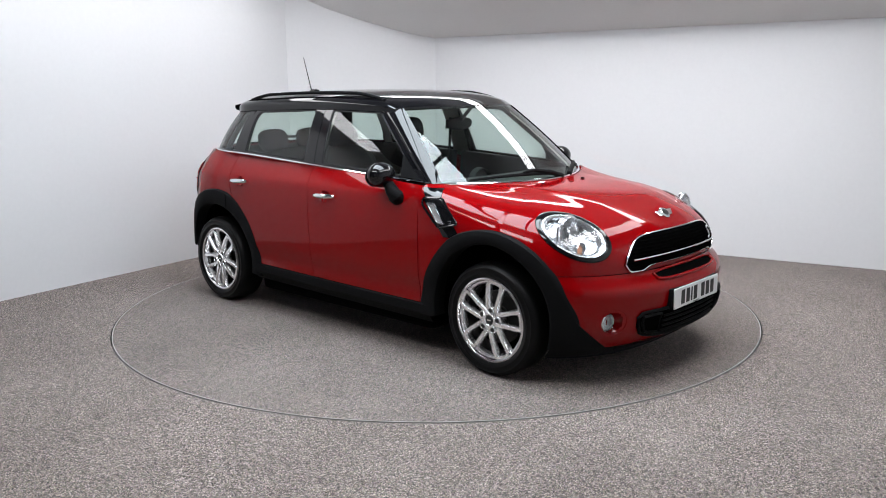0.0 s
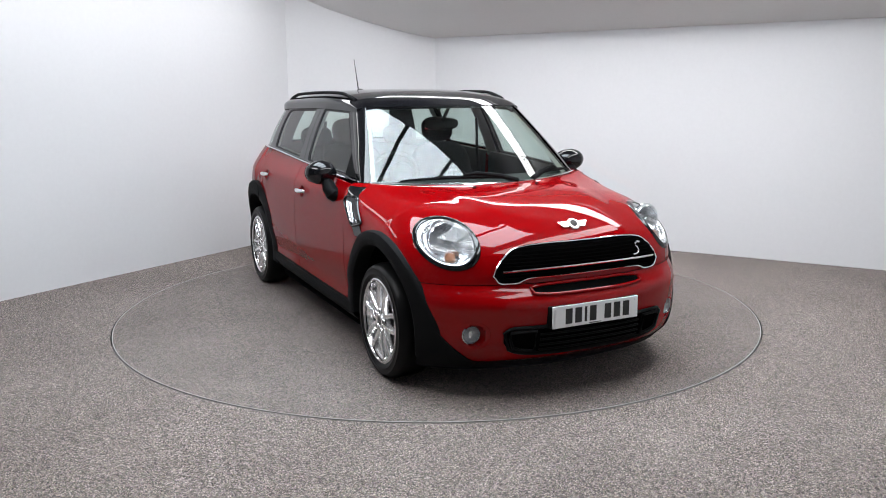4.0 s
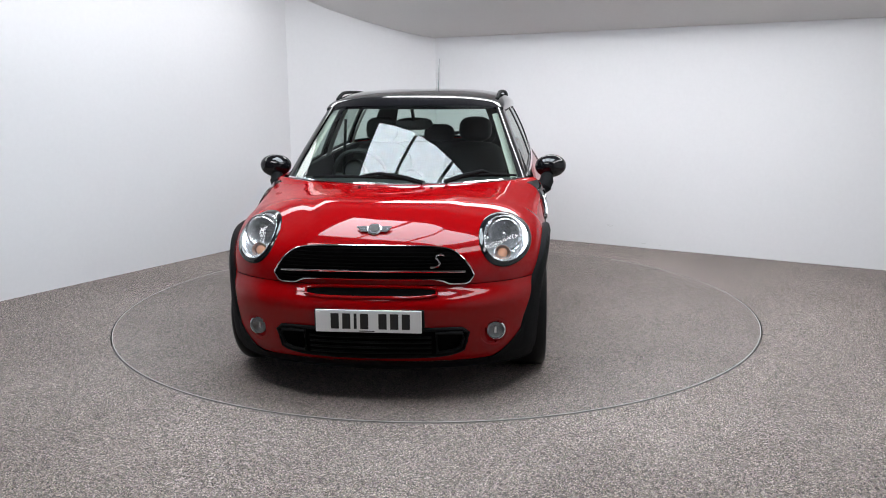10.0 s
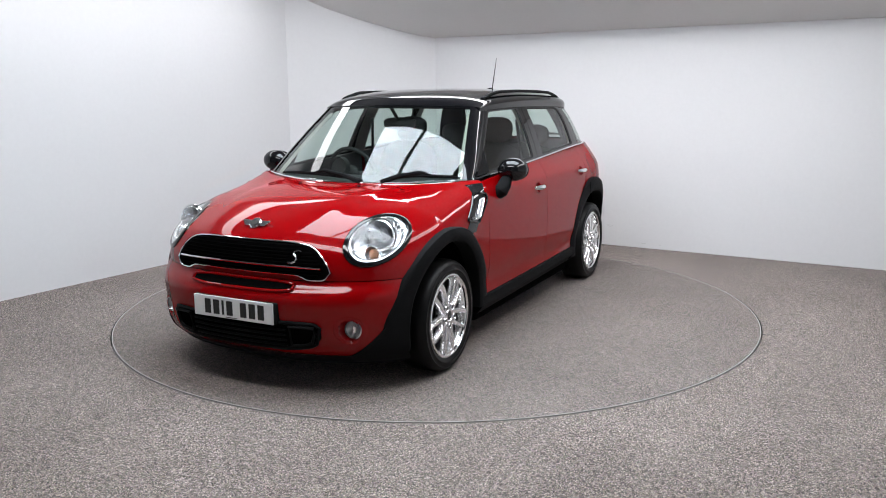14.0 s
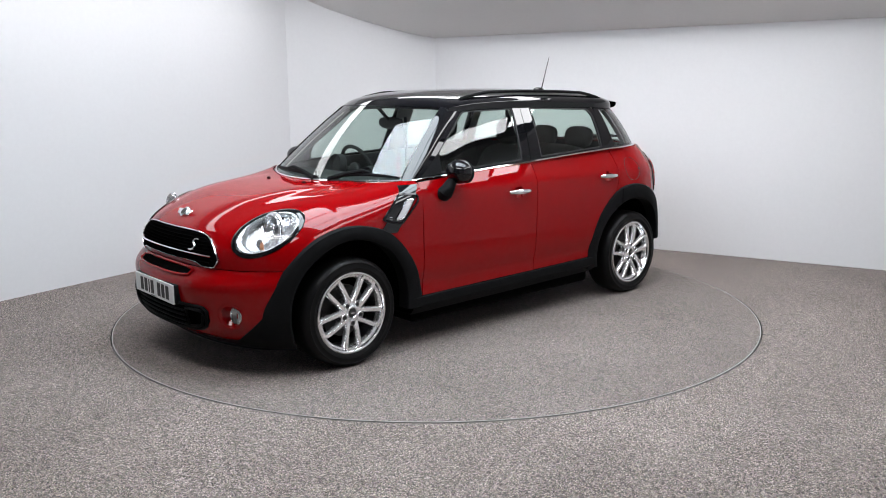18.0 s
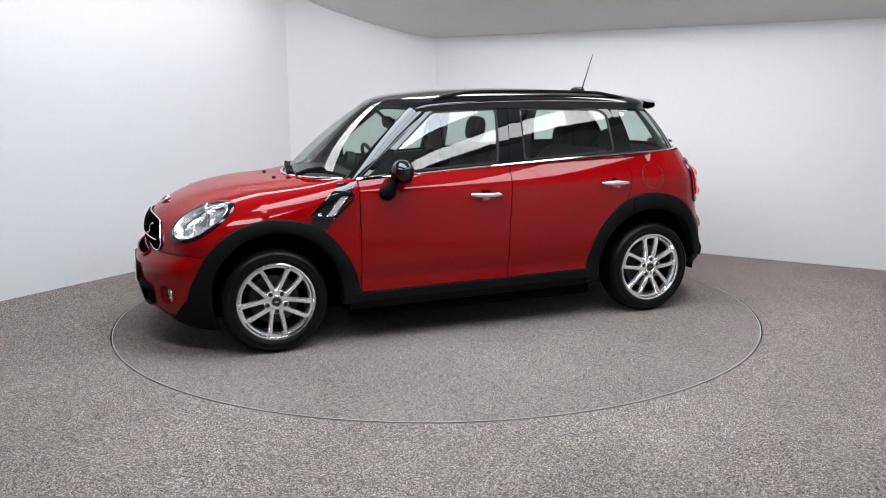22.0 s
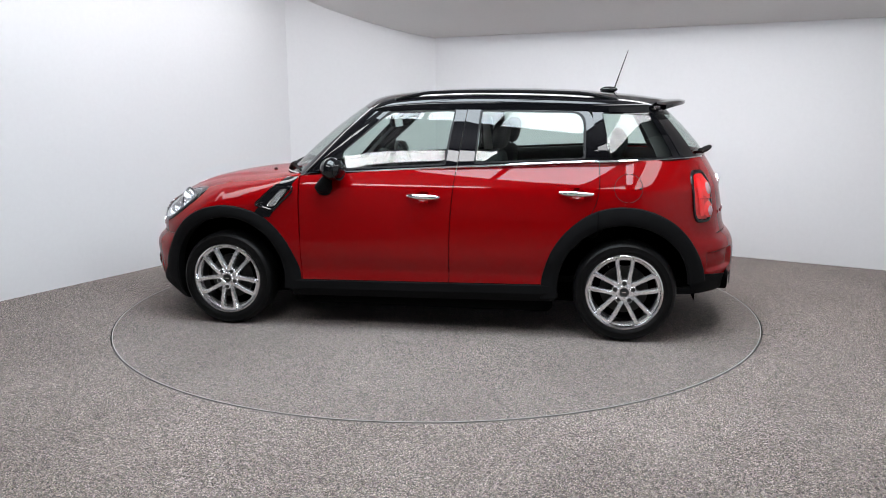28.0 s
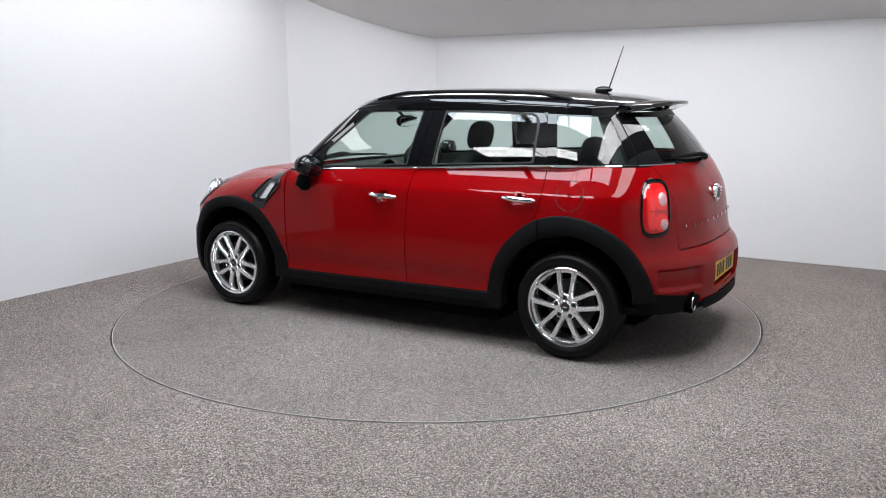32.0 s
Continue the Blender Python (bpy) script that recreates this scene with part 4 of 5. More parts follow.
TAU = [2 * math.pi * k / 40 for k in range(40)]
for s in (1, -1):
    h = part("headlight", mirror_to(grid(lambda t, r: head_at(r, t, -0.03 - 0.07 * (1 - r * r)), TAU, [0.02, 0.4, 0.75, 1.0], wrap=True), s), HOUSING, car, "large oval headlight with silver reflector")
    part("bezel", mirror_to(grid(lambda t, k: head_at(*((1.12, t, -0.004), (1.10, t, 0.006), (1.04, t, 0.010), (0.965, t, 0.010), (0.935, t, 0.002), (0.91, t, -0.04))[int(round(k))]), TAU, list(range(6)), wrap=True), s), GLOSS, h, "gloss black headlight surround")
    part("trim_ring", mirror_to(grid(lambda t, k: head_at(*((0.94, t, 0.002), (0.92, t, 0.005), (0.87, t, 0.0), (0.80, t, -0.012), (0.76, t, -0.045))[int(round(k))]), TAU, list(range(5)), wrap=True), s), HOUSING, h, "chrome headlight ring")
    part("lens", mirror_to(grid(lambda t, r: head_at(r, t, 0.006 + 0.006 * (1 - r * r)), TAU, [0.01, 0.3, 0.6, 0.85, 0.945], wrap=True), s), CLEAR, h, "clear lens")

    def lamp_bowl(cx, cz, rad, depth, tilt=0.0):
        base = head_at(0.01, 0, -0.045) + HEAD_T * cx + HEAD_U * cz
        fwd = Vector((1, 0.05, 0.05)).normalized()
        a = Vector((0, 1, 0))
        b = fwd.cross(a).normalized()
        prof = [(1.0, 0.012), (1.06, 0.004), (1.0, 0.0), (0.8, -depth * 0.6), (0.4, -depth), (0.02, -depth * 1.05)]
        return grid(lambda t, k: base + (a * math.cos(t) + b * math.sin(t)) * rad * prof[int(round(k))][0] + fwd * prof[int(round(k))][1], TAU, list(range(6)), wrap=True), base, fwd
    bm, base, fwd = lamp_bowl(0.015, 0.022, 0.078, 0.05)
    part("main_reflector", mirror_to(bm, s), SILVER, h, "faceted silver bowl")
    part("main_ring", mirror_to(moved(spin([(0.078, -0.004), (0.084, 0.006), (0.092, 0.004), (0.094, -0.006)], 32, "x"), Matrix.Translation(base) @ fwd.to_track_quat("X", "Z").to_matrix().to_4x4()), s), CHROME, h, "bright ring round the bowl")
    part("bulb_shroud", mirror_to(moved(spin([(0.036, -0.045), (0.040, -0.020), (0.034, -0.014), (0.030, -0.03)], 24, "x"), Matrix.Translation(base) @ fwd.to_track_quat("X", "Z").to_matrix().to_4x4()), s), HOUSING, h, "grey bulb shroud")
    for j in range(5):
        g = base + Vector((0, -0.05 + 0.025 * j, 0.0))
        part("reflector_flute", mirror_to(tube([g + Vector((-0.040 + 0.004 * abs(j - 2), 0, 0.030)), g + Vector((-0.012, 0, 0.066 - 0.006 * abs(j - 2)))], 0.005, 6), s), HOUSING, h, "moulded flute")
    part("main_bulb", mirror_to(ball(base - fwd * 0.01, 0.022, 0.016, 0.016, 14, 8), s), CHROME, h, "bulb shield")
    bm, base, fwd = lamp_bowl(-0.030, -0.078, 0.042, 0.03)
    base = base + HEAD_N * 0.02
    part("indicator_reflector", mirror_to(moved(bm, Matrix.Translation(HEAD_N * 0.02)), s), SILVER, h, "round indicator bowl")
    part("indicator_lens", mirror_to(ball(base - fwd * 0.010, 0.020, 0.027, 0.027, 18, 10), s), AMBER, h, "orange indicator bulb cover")
    for k in range(6):
        t = -0.9 + 0.36 * k
        part("reflector_rib", mirror_to(tube([head_at(0.62, t + 1.5, -0.075), head_at(0.9, t + 1.55, -0.05)], 0.006, 6), s), CHROME, h, "moulded rib")

# ---- grille and front details ----
def np3(p, off):
    return nose_point(p[0], p[1], off)


def mirror_poly(half):
    return half + [(-y, z) for y, z in reversed(half)]


def fill_between(top, low, ys, off, mat, name, parent, label="", rows=10):
    bm = grid(lambda y, v: nose_point(y, low(y) + (top(y) - low(y)) * v, off), ys, lin(0, 1, rows))
    return part(name, lip(bm, 0.02, lambda c: Vector((-1, 0, 0))), mat, parent, label)


def g_top(y):
    y = abs(y)
    return interp(y, [(0.0, 0.782), (0.25, 0.779), (0.37, 0.765), (0.42, 0.742), (0.47, 0.695), (0.50, 0.645)])


def g_low(y):
    y = abs(y)
    return interp(y, [(0.0, 0.631), (0.30, 0.629), (0.345, 0.622), (0.39, 0.604), (0.45, 0.603), (0.48, 0.613), (0.50, 0.64)])


YS = lin(-0.5, 0.5, 50)
grille = fill_between(g_top, g_low, YS, 0.006, DARK, "grille", car, "black radiator grille with chrome frame")
pts = [nose_point(y, g_top(y), 0.010) for y in YS] + [nose_point(y, g_low(y), 0.010) for y in reversed(YS)][1:-1]
part("grille_frame", tube(pts, 0.0048, 8, closed=True), CHROME, grille, "chrome grille frame")
for k in range(6):
    z = 0.688 + 0.0155 * k
    w = 0.455 - 0.028 * max(0, k - 2) - 0.004 * k
    ys = lin(-w, w, 30)
    part("grille_slat", tube([nose_point(y, z - 0.006 * (y / 0.45) ** 2, 0.016) for y in ys], 0.0042, 6), DARK, grille, "black grille slat")
for k in range(2):
    z = 0.650 - 0.016 * k
    ys = lin(-0.46 + 0.02 * k, 0.46 - 0.02 * k, 30)
    part("grille_slat", tube([nose_point(y, z - 0.006 * (y / 0.45) ** 2, 0.012) for y in ys], 0.004, 6), DARK, grille, "black grille slat")
part("chrome_bar", tube([nose_point(y, 0.672 - 0.01 * (y / 0.45) ** 2, 0.018) for y in lin(-0.455, 0.455, 30)], 0.006, 6), CHROME, grille, "chrome grille bar")
e = [(0.352, 0.734), (0.336, 0.739), (0.318, 0.734), (0.314, 0.724), (0.325, 0.714), (0.334, 0.703), (0.328, 0.692), (0.308, 0.686), (0.290, 0.687)]
part("emblem", tube([nose_point(y, z, 0.026) for y, z in e], 0.0055, 6), CHROME, grille, "small chrome emblem")

# winged bonnet badge as plain shapes
badge = part("badge", spin([(0.001, 0.012), (0.030, 0.012), (0.036, 0.006), (0.036, -0.004)], 24, "x"), CHROME, hood, "round chrome badge")
BP = nose_point(0, 0.848, 0.006)
badge.matrix_basis = Matrix.Translation(BP) @ Matrix.Rotation(radians(-48), 4, "Y")
part("badge_face", spin([(0.001, 0.014), (0.022, 0.014), (0.022, 0.010)], 20, "x"), INK, badge, "dark badge middle")
for s in (1, -1):
    for k in range(3):
        part("badge_wing", box(0.0, 0.008, (0.034 if s > 0 else -0.088 + 0.010 * k), (0.088 - 0.010 * k if s > 0 else -0.034), 0.006 - 0.012 * k, 0.0185 - 0.012 * k, 0.002, 1), CHROME, badge, "chrome badge wing")

# bumper slot, plate, lower intake
slot = fill_between(lambda y: 0.586 - 0.012 * (abs(y) / 0.32) ** 6, lambda y: 0.552 + 0.008 * (abs(y) / 0.32) ** 6, lin(-0.32, 0.32, 30), 0.004, DARK, "bumper_slot", front_bumper, "black slot in the bumper", 4)
pts = [nose_point(y, 0.591 - 0.012 * (abs(y) / 0.32) ** 6, 0.004) for y in lin(-0.325, 0.325, 30)] + [nose_point(y, 0.546 + 0.008 * (abs(y) / 0.32) ** 6, 0.006) for y in lin(0.325, -0.325, 30)]
part("slot_lip", tube(pts, 0.008, 10, closed=True), RED, front_bumper, "red rolled slot edge")


def i_top(y):
    y = abs(y)
    return interp(y, [(0, 0.396), (0.43, 0.394), (0.462, 0.386), (0.475, 0.372)])


def i_low(y):
    y = abs(y)
    return interp(y, [(0, 0.250), (0.30, 0.256), (0.40, 0.268), (0.45, 0.285), (0.475, 0.318)])


YI = lin(-0.475, 0.475, 40)
intake = fill_between(i_top, i_low, YI, 0.004, DARK, "lower_intake", front_bumper, "black lower air intake")
pts = [nose_point(y, i_top(y), 0.008) for y in YI] + [nose_point(y, i_low(y), 0.008) for y in reversed(YI)][1:-1]
part("intake_frame", tube(pts, 0.010, 8, closed=True), PLASTIC, intake, "black intake frame")
for k in range(4):
    z = 0.275 + 0.027 * k
    part("intake_slat", tube([nose_point(y, z, 0.010) for y in lin(-0.30, 0.30, 20)], 0.006, 6), PLASTIC, intake, "black intake slat")
for s in (1, -1):
    bm = tube([nose_point(s * y, z, 0.016) for y, z in ((0.325, 0.378), (0.40, 0.378), (0.445, 0.374), (0.452, 0.35), (0.435, 0.300), (0.40, 0.284), (0.325, 0.278))], 0.009, 6, closed=True)
    part("duct_frame", bm, PLASTIC, intake, "black side duct frame")


def plate_thing(name, mat, m, parent):
    p = part(name, box(-0.004, 0.004, -0.26, 0.26, -0.0555, 0.0555, 0.002, 1), mat, parent, "registration plate with dark bars")
    p.matrix_basis = m
    y = -0.185
    for k in range(7):
        wide = 0.014 if k == 2 else 0.040
        part("character_bar", box(0.004, 0.0052, y, y + wide, -0.0385, 0.0385), INK, p, "dark bar on the plate")
        y += wide + (0.05 if k == 3 else 0.017)
    for s in (1, -1):
        part("plate_screw", spin([(0.001, 0.0065), (0.006, 0.006), (0.007, 0.003)], 10, "x"), PLATE_W, p).location = (0, s * 0.242, 0.04)
    return p


plate_thing("number_plate", PLATE_W, pose(2.080, 0, 0.44), front_bumper)
part("plate_mark", box(2.0845, 2.0855, -0.045, 0.03, 0.389, 0.393), SLOT, front_bumper, "small dark print under the plate")
part("plate_plinth", box(2.0, 2.075, -0.27, 0.27, 0.385, 0.495, 0.008), PLASTIC, front_bumper, "black plate plinth")

# fog lamps, each sunk in a red dish of the bumper
for s in (1, -1):
    lamp_x = nose_x(FOG_Y, FOG_Z) - 0.030

    def dish_at(t, k):
        r, back = ((0.073, 0.0), (0.067, 0.06), (0.058, 0.5), (0.048, 1.0))[int(round(k))]
        y, z = FOG_Y + r * math.cos(t), FOG_Z + r * math.sin(t)
        x = nose_x(y, z) + 0.0012
        return Vector((x + (lamp_x - x) * back, y, z))
    part("fog_recess", mirror_to(grid(dish_at, TAU, list(range(4)), wrap=True), s), RED, front_bumper, "red dish round the fog lamp")
    m = Matrix.Translation((lamp_x, s * FOG_Y, FOG_Z)) @ Matrix.Rotation(radians(s * 6), 4, "Z")
    f = part("fog_lamp", moved(spin([(0.052, -0.02), (0.050, 0.008), (0.044, 0.012), (0.041, 0.006), (0.040, -0.03)], 28, "x"), m), STEEL, front_bumper, "round fog lamp in a silver surround")
    part("fog_reflector", moved(spin([(0.041, 0.002), (0.034, -0.010), (0.02, -0.020), (0.001, -0.024)], 28, "x"), m), FOGGY, f, "fog lamp bowl")
    part("fog_shield", moved(box(-0.012, -0.002, -0.008, 0.008, -0.020, 0.014, 0.003, 1), m), CHROME, f, "bulb shield")
    part("fog_lens", moved(spin([(0.041, 0.004), (0.03, 0.010), (0.001, 0.013)], 28, "x"), m), CLEAR, f, "clear fog lamp lens")
    # black corner below the fog lamp
    bm = grid(lambda u, v: bump_fn(s * (0.66 + 0.48 * u), 0.160 + (0.050 + 0.27 * u**1.35) * v) + Vector((0.005, s * 0.006, 0)), lin(0, 1, 40), lin(0, 1, 14))
    part("corner_skirt", lip(bm, 0.01, inward), PLASTIC, front_bumper, "black bumper corner")

# ---- rear details ----
def tail_arc(k, z, off):
    """A point round the rear corner: k is 0 at the flank and 1 at the tail's middle."""
    a = k * math.pi / 2
    w = tail_w(z)
    p = Vector((-1.3 + (rear_x(z) + 1.3) * math.sin(a) ** (2 / 2.6), w * math.cos(a) ** (2 / 2.6), z))
    n = Vector((-math.sin(a) / 0.6, math.cos(a) / w, 0.25)).normalized()
    return p + n * off


KC, KH, TZ, TH = 0.458, 0.086, 0.890, 0.138
for s in (1, -1):
    def lens(t, r, off=0.0):
        c, q = math.cos(t), math.sin(t)
        cx = math.copysign(abs(c) ** 0.6, c)
        qz = math.copysign(abs(q) ** 0.6, q)
        return tail_arc(KC + KH * r * cx + 0.012 * qz, TZ + TH * r * qz, off + 0.026 * (1 - r * r * 0.8))
    lamp = part("tail_light", mirror_to(grid(lambda t, r: lens(t, r), TAU, [0.02, 0.3, 0.6, 0.85, 1.0], wrap=True), s), TAIL, car, "tall red tail light with black surround")
    part("lamp_surround", mirror_to(grid(lambda t, k: lens(t, *((1.16, -0.005), (1.13, 0.012), (1.04, 0.010), (0.98, 0.0))[int(round(k))]), TAU, list(range(4)), wrap=True), s), GLOSS, lamp, "black lamp surround")
    def lens_disc(kc, zc, rk, rz, off, bulge=0.008, power=1.0):
        def f(t, r):
            c, q = math.cos(t), math.sin(t)
            return tail_arc(kc + rk * r * math.copysign(abs(c) ** power, c), zc + rz * r * math.copysign(abs(q) ** power, q), off + bulge * (1 - r * r))
        return mirror_to(grid(f, TAU, [0.02, 0.35, 0.7, 1.0], wrap=True), s)
    part("side_light", lens_disc(KC - 0.040, TZ - 0.004, 0.026, 0.112, 0.022, 0.005, 0.5), TAIL2, lamp, "bright red light bar")
    part("upper_lamp_bowl", lens_disc(KC + 0.018, TZ + 0.046, 0.050, 0.062, 0.024, 0.006), TAIL2, lamp, "round red lamp bowl")
    part("lower_lamp_bowl", lens_disc(KC + 0.018, TZ - 0.078, 0.046, 0.050, 0.024, 0.006), TAIL2, lamp, "round red lamp bowl")
    part("reversing_light", lens_disc(KC + 0.032, TZ + 0.048, 0.027, 0.036, 0.030), CELL, lamp, "round pale lamp cell")
    part("stop_light", lens_disc(KC + 0.030, TZ - 0.088, 0.024, 0.030, 0.030), CELL, lamp, "round pale lamp cell")
    part("lamp_rib", mirror_to(tube([tail_arc(KC - 0.062 + 0.012 * j, TZ - 0.012, 0.0275) for j in range(11)], 0.0035, 6), s), TAIL, lamp, "moulded rib")

plate_thing("number_plate", PLATE_Y, pose(-1.966, 0, 0.47, 0, 0, 180), rear_bumper)
tb = part("badge", spin([(0.001, 0.012), (0.035, 0.012), (0.042, 0.005), (0.042, -0.006)], 24, "x"), CHROME, tailgate, "round chrome tailgate badge")
tb.matrix_basis = Matrix.Translation(tail_point(0, 0.915, 0.006)) @ Matrix.Rotation(radians(180), 4, "Z") @ Matrix.Scale(1.3, 4)
part("badge_face", spin([(0.001, 0.014), (0.025, 0.014), (0.025, 0.01)], 20, "x"), INK, tb, "dark badge middle")
for s in (1, -1):
    for k in range(3):
        part("badge_wing", box(0.0, 0.008, (0.038 if s > 0 else -0.085 + 0.009 * k), (0.085 - 0.009 * k if s > 0 else -0.038), 0.012 - 0.014 * k, 0.022 - 0.014 * k, 0.003, 1), CHROME, tb, "chrome badge wing")
for k in range(10):
    y = 0.503 - 0.085 * k - 0.002 * k * k
    m = Matrix.Translation(tail_point(y, 0.775, 0.002)) @ Matrix.Rotation(math.pi + 0.6 * y, 4, "Z")
    part("lettering_bar", moved(box(-0.002, 0.003, -0.010, 0.010, -0.009, 0.009, 0.001, 1), m), CHROME, tailgate, "small chrome bar")
# exhausts and lower corners
for s in (1, -1):
    part("exhaust_surround", moved(spin([(0.030, -0.002), (0.058, -0.004), (0.064, 0.0), (0.064, 0.06)], 28, "x"), pose(tail_x(0.52, 0.34) - 0.010, s * 0.52, 0.350)), DARK, rear_bumper, "black cut-out round the exhaust")
    part("exhaust_pipe", moved(spin([(0.034, 0.16), (0.036, 0.0), (0.041, -0.004), (0.043, 0.0), (0.043, 0.14)], 24, "x"), pose(tail_x(0.52, 0.34) - 0.014, s * 0.52, 0.342)), STEEL, car, "polished steel exhaust tip")
    bm = grid(lambda k, v: clear_arch(tail_arc(k, 0.318 - 0.02 * k + (0.145 - 0.09 * k) * v, 0.008)), lin(0.12, 0.70, 46), lin(0, 1, 10))
    part("corner_skirt", mirror_to(lip(bm, 0.01, inward), s), PLASTIC, rear_bumper, "black rear bumper corner")
part("diffuser", grid(lambda y, z: Vector((tail_x(y, 0.36) - 0.004, y, z)), lin(-0.42, 0.42, 24), lin(0.292, 0.352, 6)), PLASTIC, rear_bumper, "black rear diffuser")
pts = []
for t in TAU:
    x, z = -1.293 + 0.083 * math.cos(t), 0.949 + 0.083 * math.sin(t)
    pts.append((x, side_y(x, z) + 0.0005, z))
part("fuel_flap_gap", tube(pts, 0.0018, 5, closed=True), SLOT, car, "fuel flap seam")

for s in (1, -1):
    if s > 0:
        part("flap_catch", ball((-1.364, side_y(-1.364, 0.949) + 0.001, 0.949), 0.009, 0.004, 0.007, 10, 6), SLOT, car, "finger notch of the fuel flap")
    # seam across the rear arch trim below the door's edge
    part("arch_seam", mirror_to(tube([(-1.118, 0.8935 - 0.25 * 0.07 ** 2, z) for z in lin(0.70, 0.815, 4)], 0.0022, 5), s), DARK, car, "seam in the arch trim")

# ---- wheels ----
def wheel(cx, side, turn):
    w = empty("wheel", car, "silver ten-spoke alloy wheel")
    w.location = (cx, side * 0.866, ZH)
    w.rotation_euler = (0, 0, 0 if side > 0 else math.pi)
    part("tyre", spin([(0.222, -0.19), (0.29, -0.20), (0.308, -0.185), (0.3135, -0.15), (0.3135, -0.055), (0.310, -0.028), (0.300, -0.010), (0.288, 0.0), (0.286, 0.0012), (0.283, 0.0), (0.262, 0.002), (0.258, 0.0035), (0.254, 0.002), (0.240, -0.004), (0.231, -0.014), (0.222, -0.03)], 72), RUBBER, w, "black road tyre")
    part("rim", spin([(0.197, -0.055), (0.199, -0.036), (0.204, -0.027), (0.209, -0.025), (0.2125, -0.028), (0.2165, -0.018)], 72), ALLOY, w, "bright alloy rim")
    part("barrel", spin([(0.222, -0.18), (0.205, -0.17), (0.198, -0.056)], 72), BARREL, w, "silver inner rim with its shade painted in dark grey")
    part("rim_lip", spin([(0.2165, -0.010), (0.2195, -0.0032), (0.2265, -0.0012), (0.2335, -0.0048), (0.2355, -0.016)], 72), WORN, w, "bright machined rim edge")
    part("hub", spin([(0.001, -0.010), (0.026, -0.010), (0.030, -0.004), (0.036, -0.004), (0.040, -0.012), (0.062, -0.014), (0.074, -0.022), (0.078, -0.06)], 40), ALLOY, w, "alloy wheel hub")
    part("centre_cap", spin([(0.001, -0.006), (0.018, -0.006), (0.026, -0.009)], 24), INK, w, "black centre cap")
    part("cap_mark", box(-0.012, 0.012, -0.0062, -0.005, -0.003, 0.003), CHROME, w, "silver mark on the cap")
    for k in range(5):
        a0 = radians(turn + 72 * k)
        ca, sa = math.cos(a0), math.sin(a0)
        path = [(0.050, -0.026, -0.016), (0.085, -0.031, -0.010), (0.13, -0.038, -0.008), (0.170, -0.044, -0.009), (0.197, -0.045, -0.011), (0.209, -0.037, -0.011), (0.212, -0.020, -0.011), (0.213, 0.0, -0.011)]
        path = path + [(r, -o, y) for r, o, y in reversed(path[:-1])]
        rad = [0.0160, 0.0150, 0.0146, 0.0150, 0.0155, 0.0145, 0.0135, 0.0135]
        rad = rad + rad[-2::-1]
        pts = [(r * ca - o * sa, y, r * sa + o * ca) for r, o, y in path]
        part("spoke", spoke_bar(pts, rad), ALLOY, w, "looped double spoke")
        b = (0.057 * ca, -0.003, 0.057 * sa)
        part("wheel_bolt", moved(spin([(0.001, -0.002), (0.011, -0.002), (0.0125, -0.005), (0.0125, -0.012)], 12), Matrix.Translation(b)), INK, w, "dark wheel bolt")
        part("bolt_well", moved(spin([(0.0125, -0.004), (0.0145, 0.0), (0.0165, 0.0), (0.019, -0.006)], 16), Matrix.Translation((b[0], -0.003, b[2]))), ALLOY, w, "round bolt well")
    part("brake_disc", spin([(0.001, -0.085), (0.07, -0.085), (0.072, -0.095), (0.148, -0.095), (0.148, -0.12)], 48), IRON, w, "grey brake disc")
    part("back_plate", spin([(0.001, -0.14), (0.2, -0.14)], 24), DARK, w, "dark back plate")
    part("valve", tube([(0.19 * math.cos(1.0), -0.03, 0.19 * math.sin(1.0)), (0.18 * math.cos(1.0), -0.012, 0.18 * math.sin(1.0))], 0.004, 6), INK, w, "black tyre valve")
    return w


def spoke_bar(points, rad):
    """A flat-faced bar in the wheel's plane."""
    pts = [Vector(p) for p in points]
    bm = bmesh.new()
    rows = []
    for i, p in enumerate(pts):
        d = (pts[min(i + 1, len(pts) - 1)] - pts[max(i - 1, 0)]).normalized()
        n = d.cross(Vector((0, 1, 0))).normalized()
        r = rad[i]
        prof = [(-1.0, -0.030), (-0.95, -0.006), (-0.6, 0.003), (0.6, 0.003), (0.95, -0.006), (1.0, -0.030)]
        rows.append([bm.verts.new(p + n * a * r + Vector((0, b, 0))) for a, b in prof])
    for a, b in zip(rows, rows[1:]):
        for j in range(5):
            bm.faces.new((a[j], a[j + 1], b[j + 1], b[j]))
    return finish(bm)


for cx, sd, turn in ((XF, 1, -90), (XR, 1, 90), (XF, -1, 100), (XR, -1, 60)):
    wheel(cx, sd, turn)
# ---- cabin ----
part("dashboard", grid(lambda y, v: Vector(((0.98, 0.80, 0.62, 0.52, 0.50, 0.60)[int(round(v))] - 0.15 * y * y * (1 if v < 2 else 0.4), y, (0.985, 1.0, 0.99, 0.95, 0.80, 0.62)[int(round(v))])), lin(-0.70, 0.70, 24), list(range(6))), DASH, car, "black moulded dashboard")
part("instrument_pod", moved(spin([(0.075, -0.03), (0.08, 0.02), (0.07, 0.03), (0.065, 0.0), (0.001, 0.0)], 24, "x"), pose(0.54, -0.37, 1.02, 0, 12, 180)), DASH, car, "round instrument pod")
part("centre_dial", moved(spin([(0.10, -0.03), (0.105, 0.015), (0.095, 0.02), (0.09, 0.0), (0.001, 0.0)], 28, "x"), pose(0.525, 0.0, 0.93, 0, 0, 180)), DASH, car, "round centre dial")
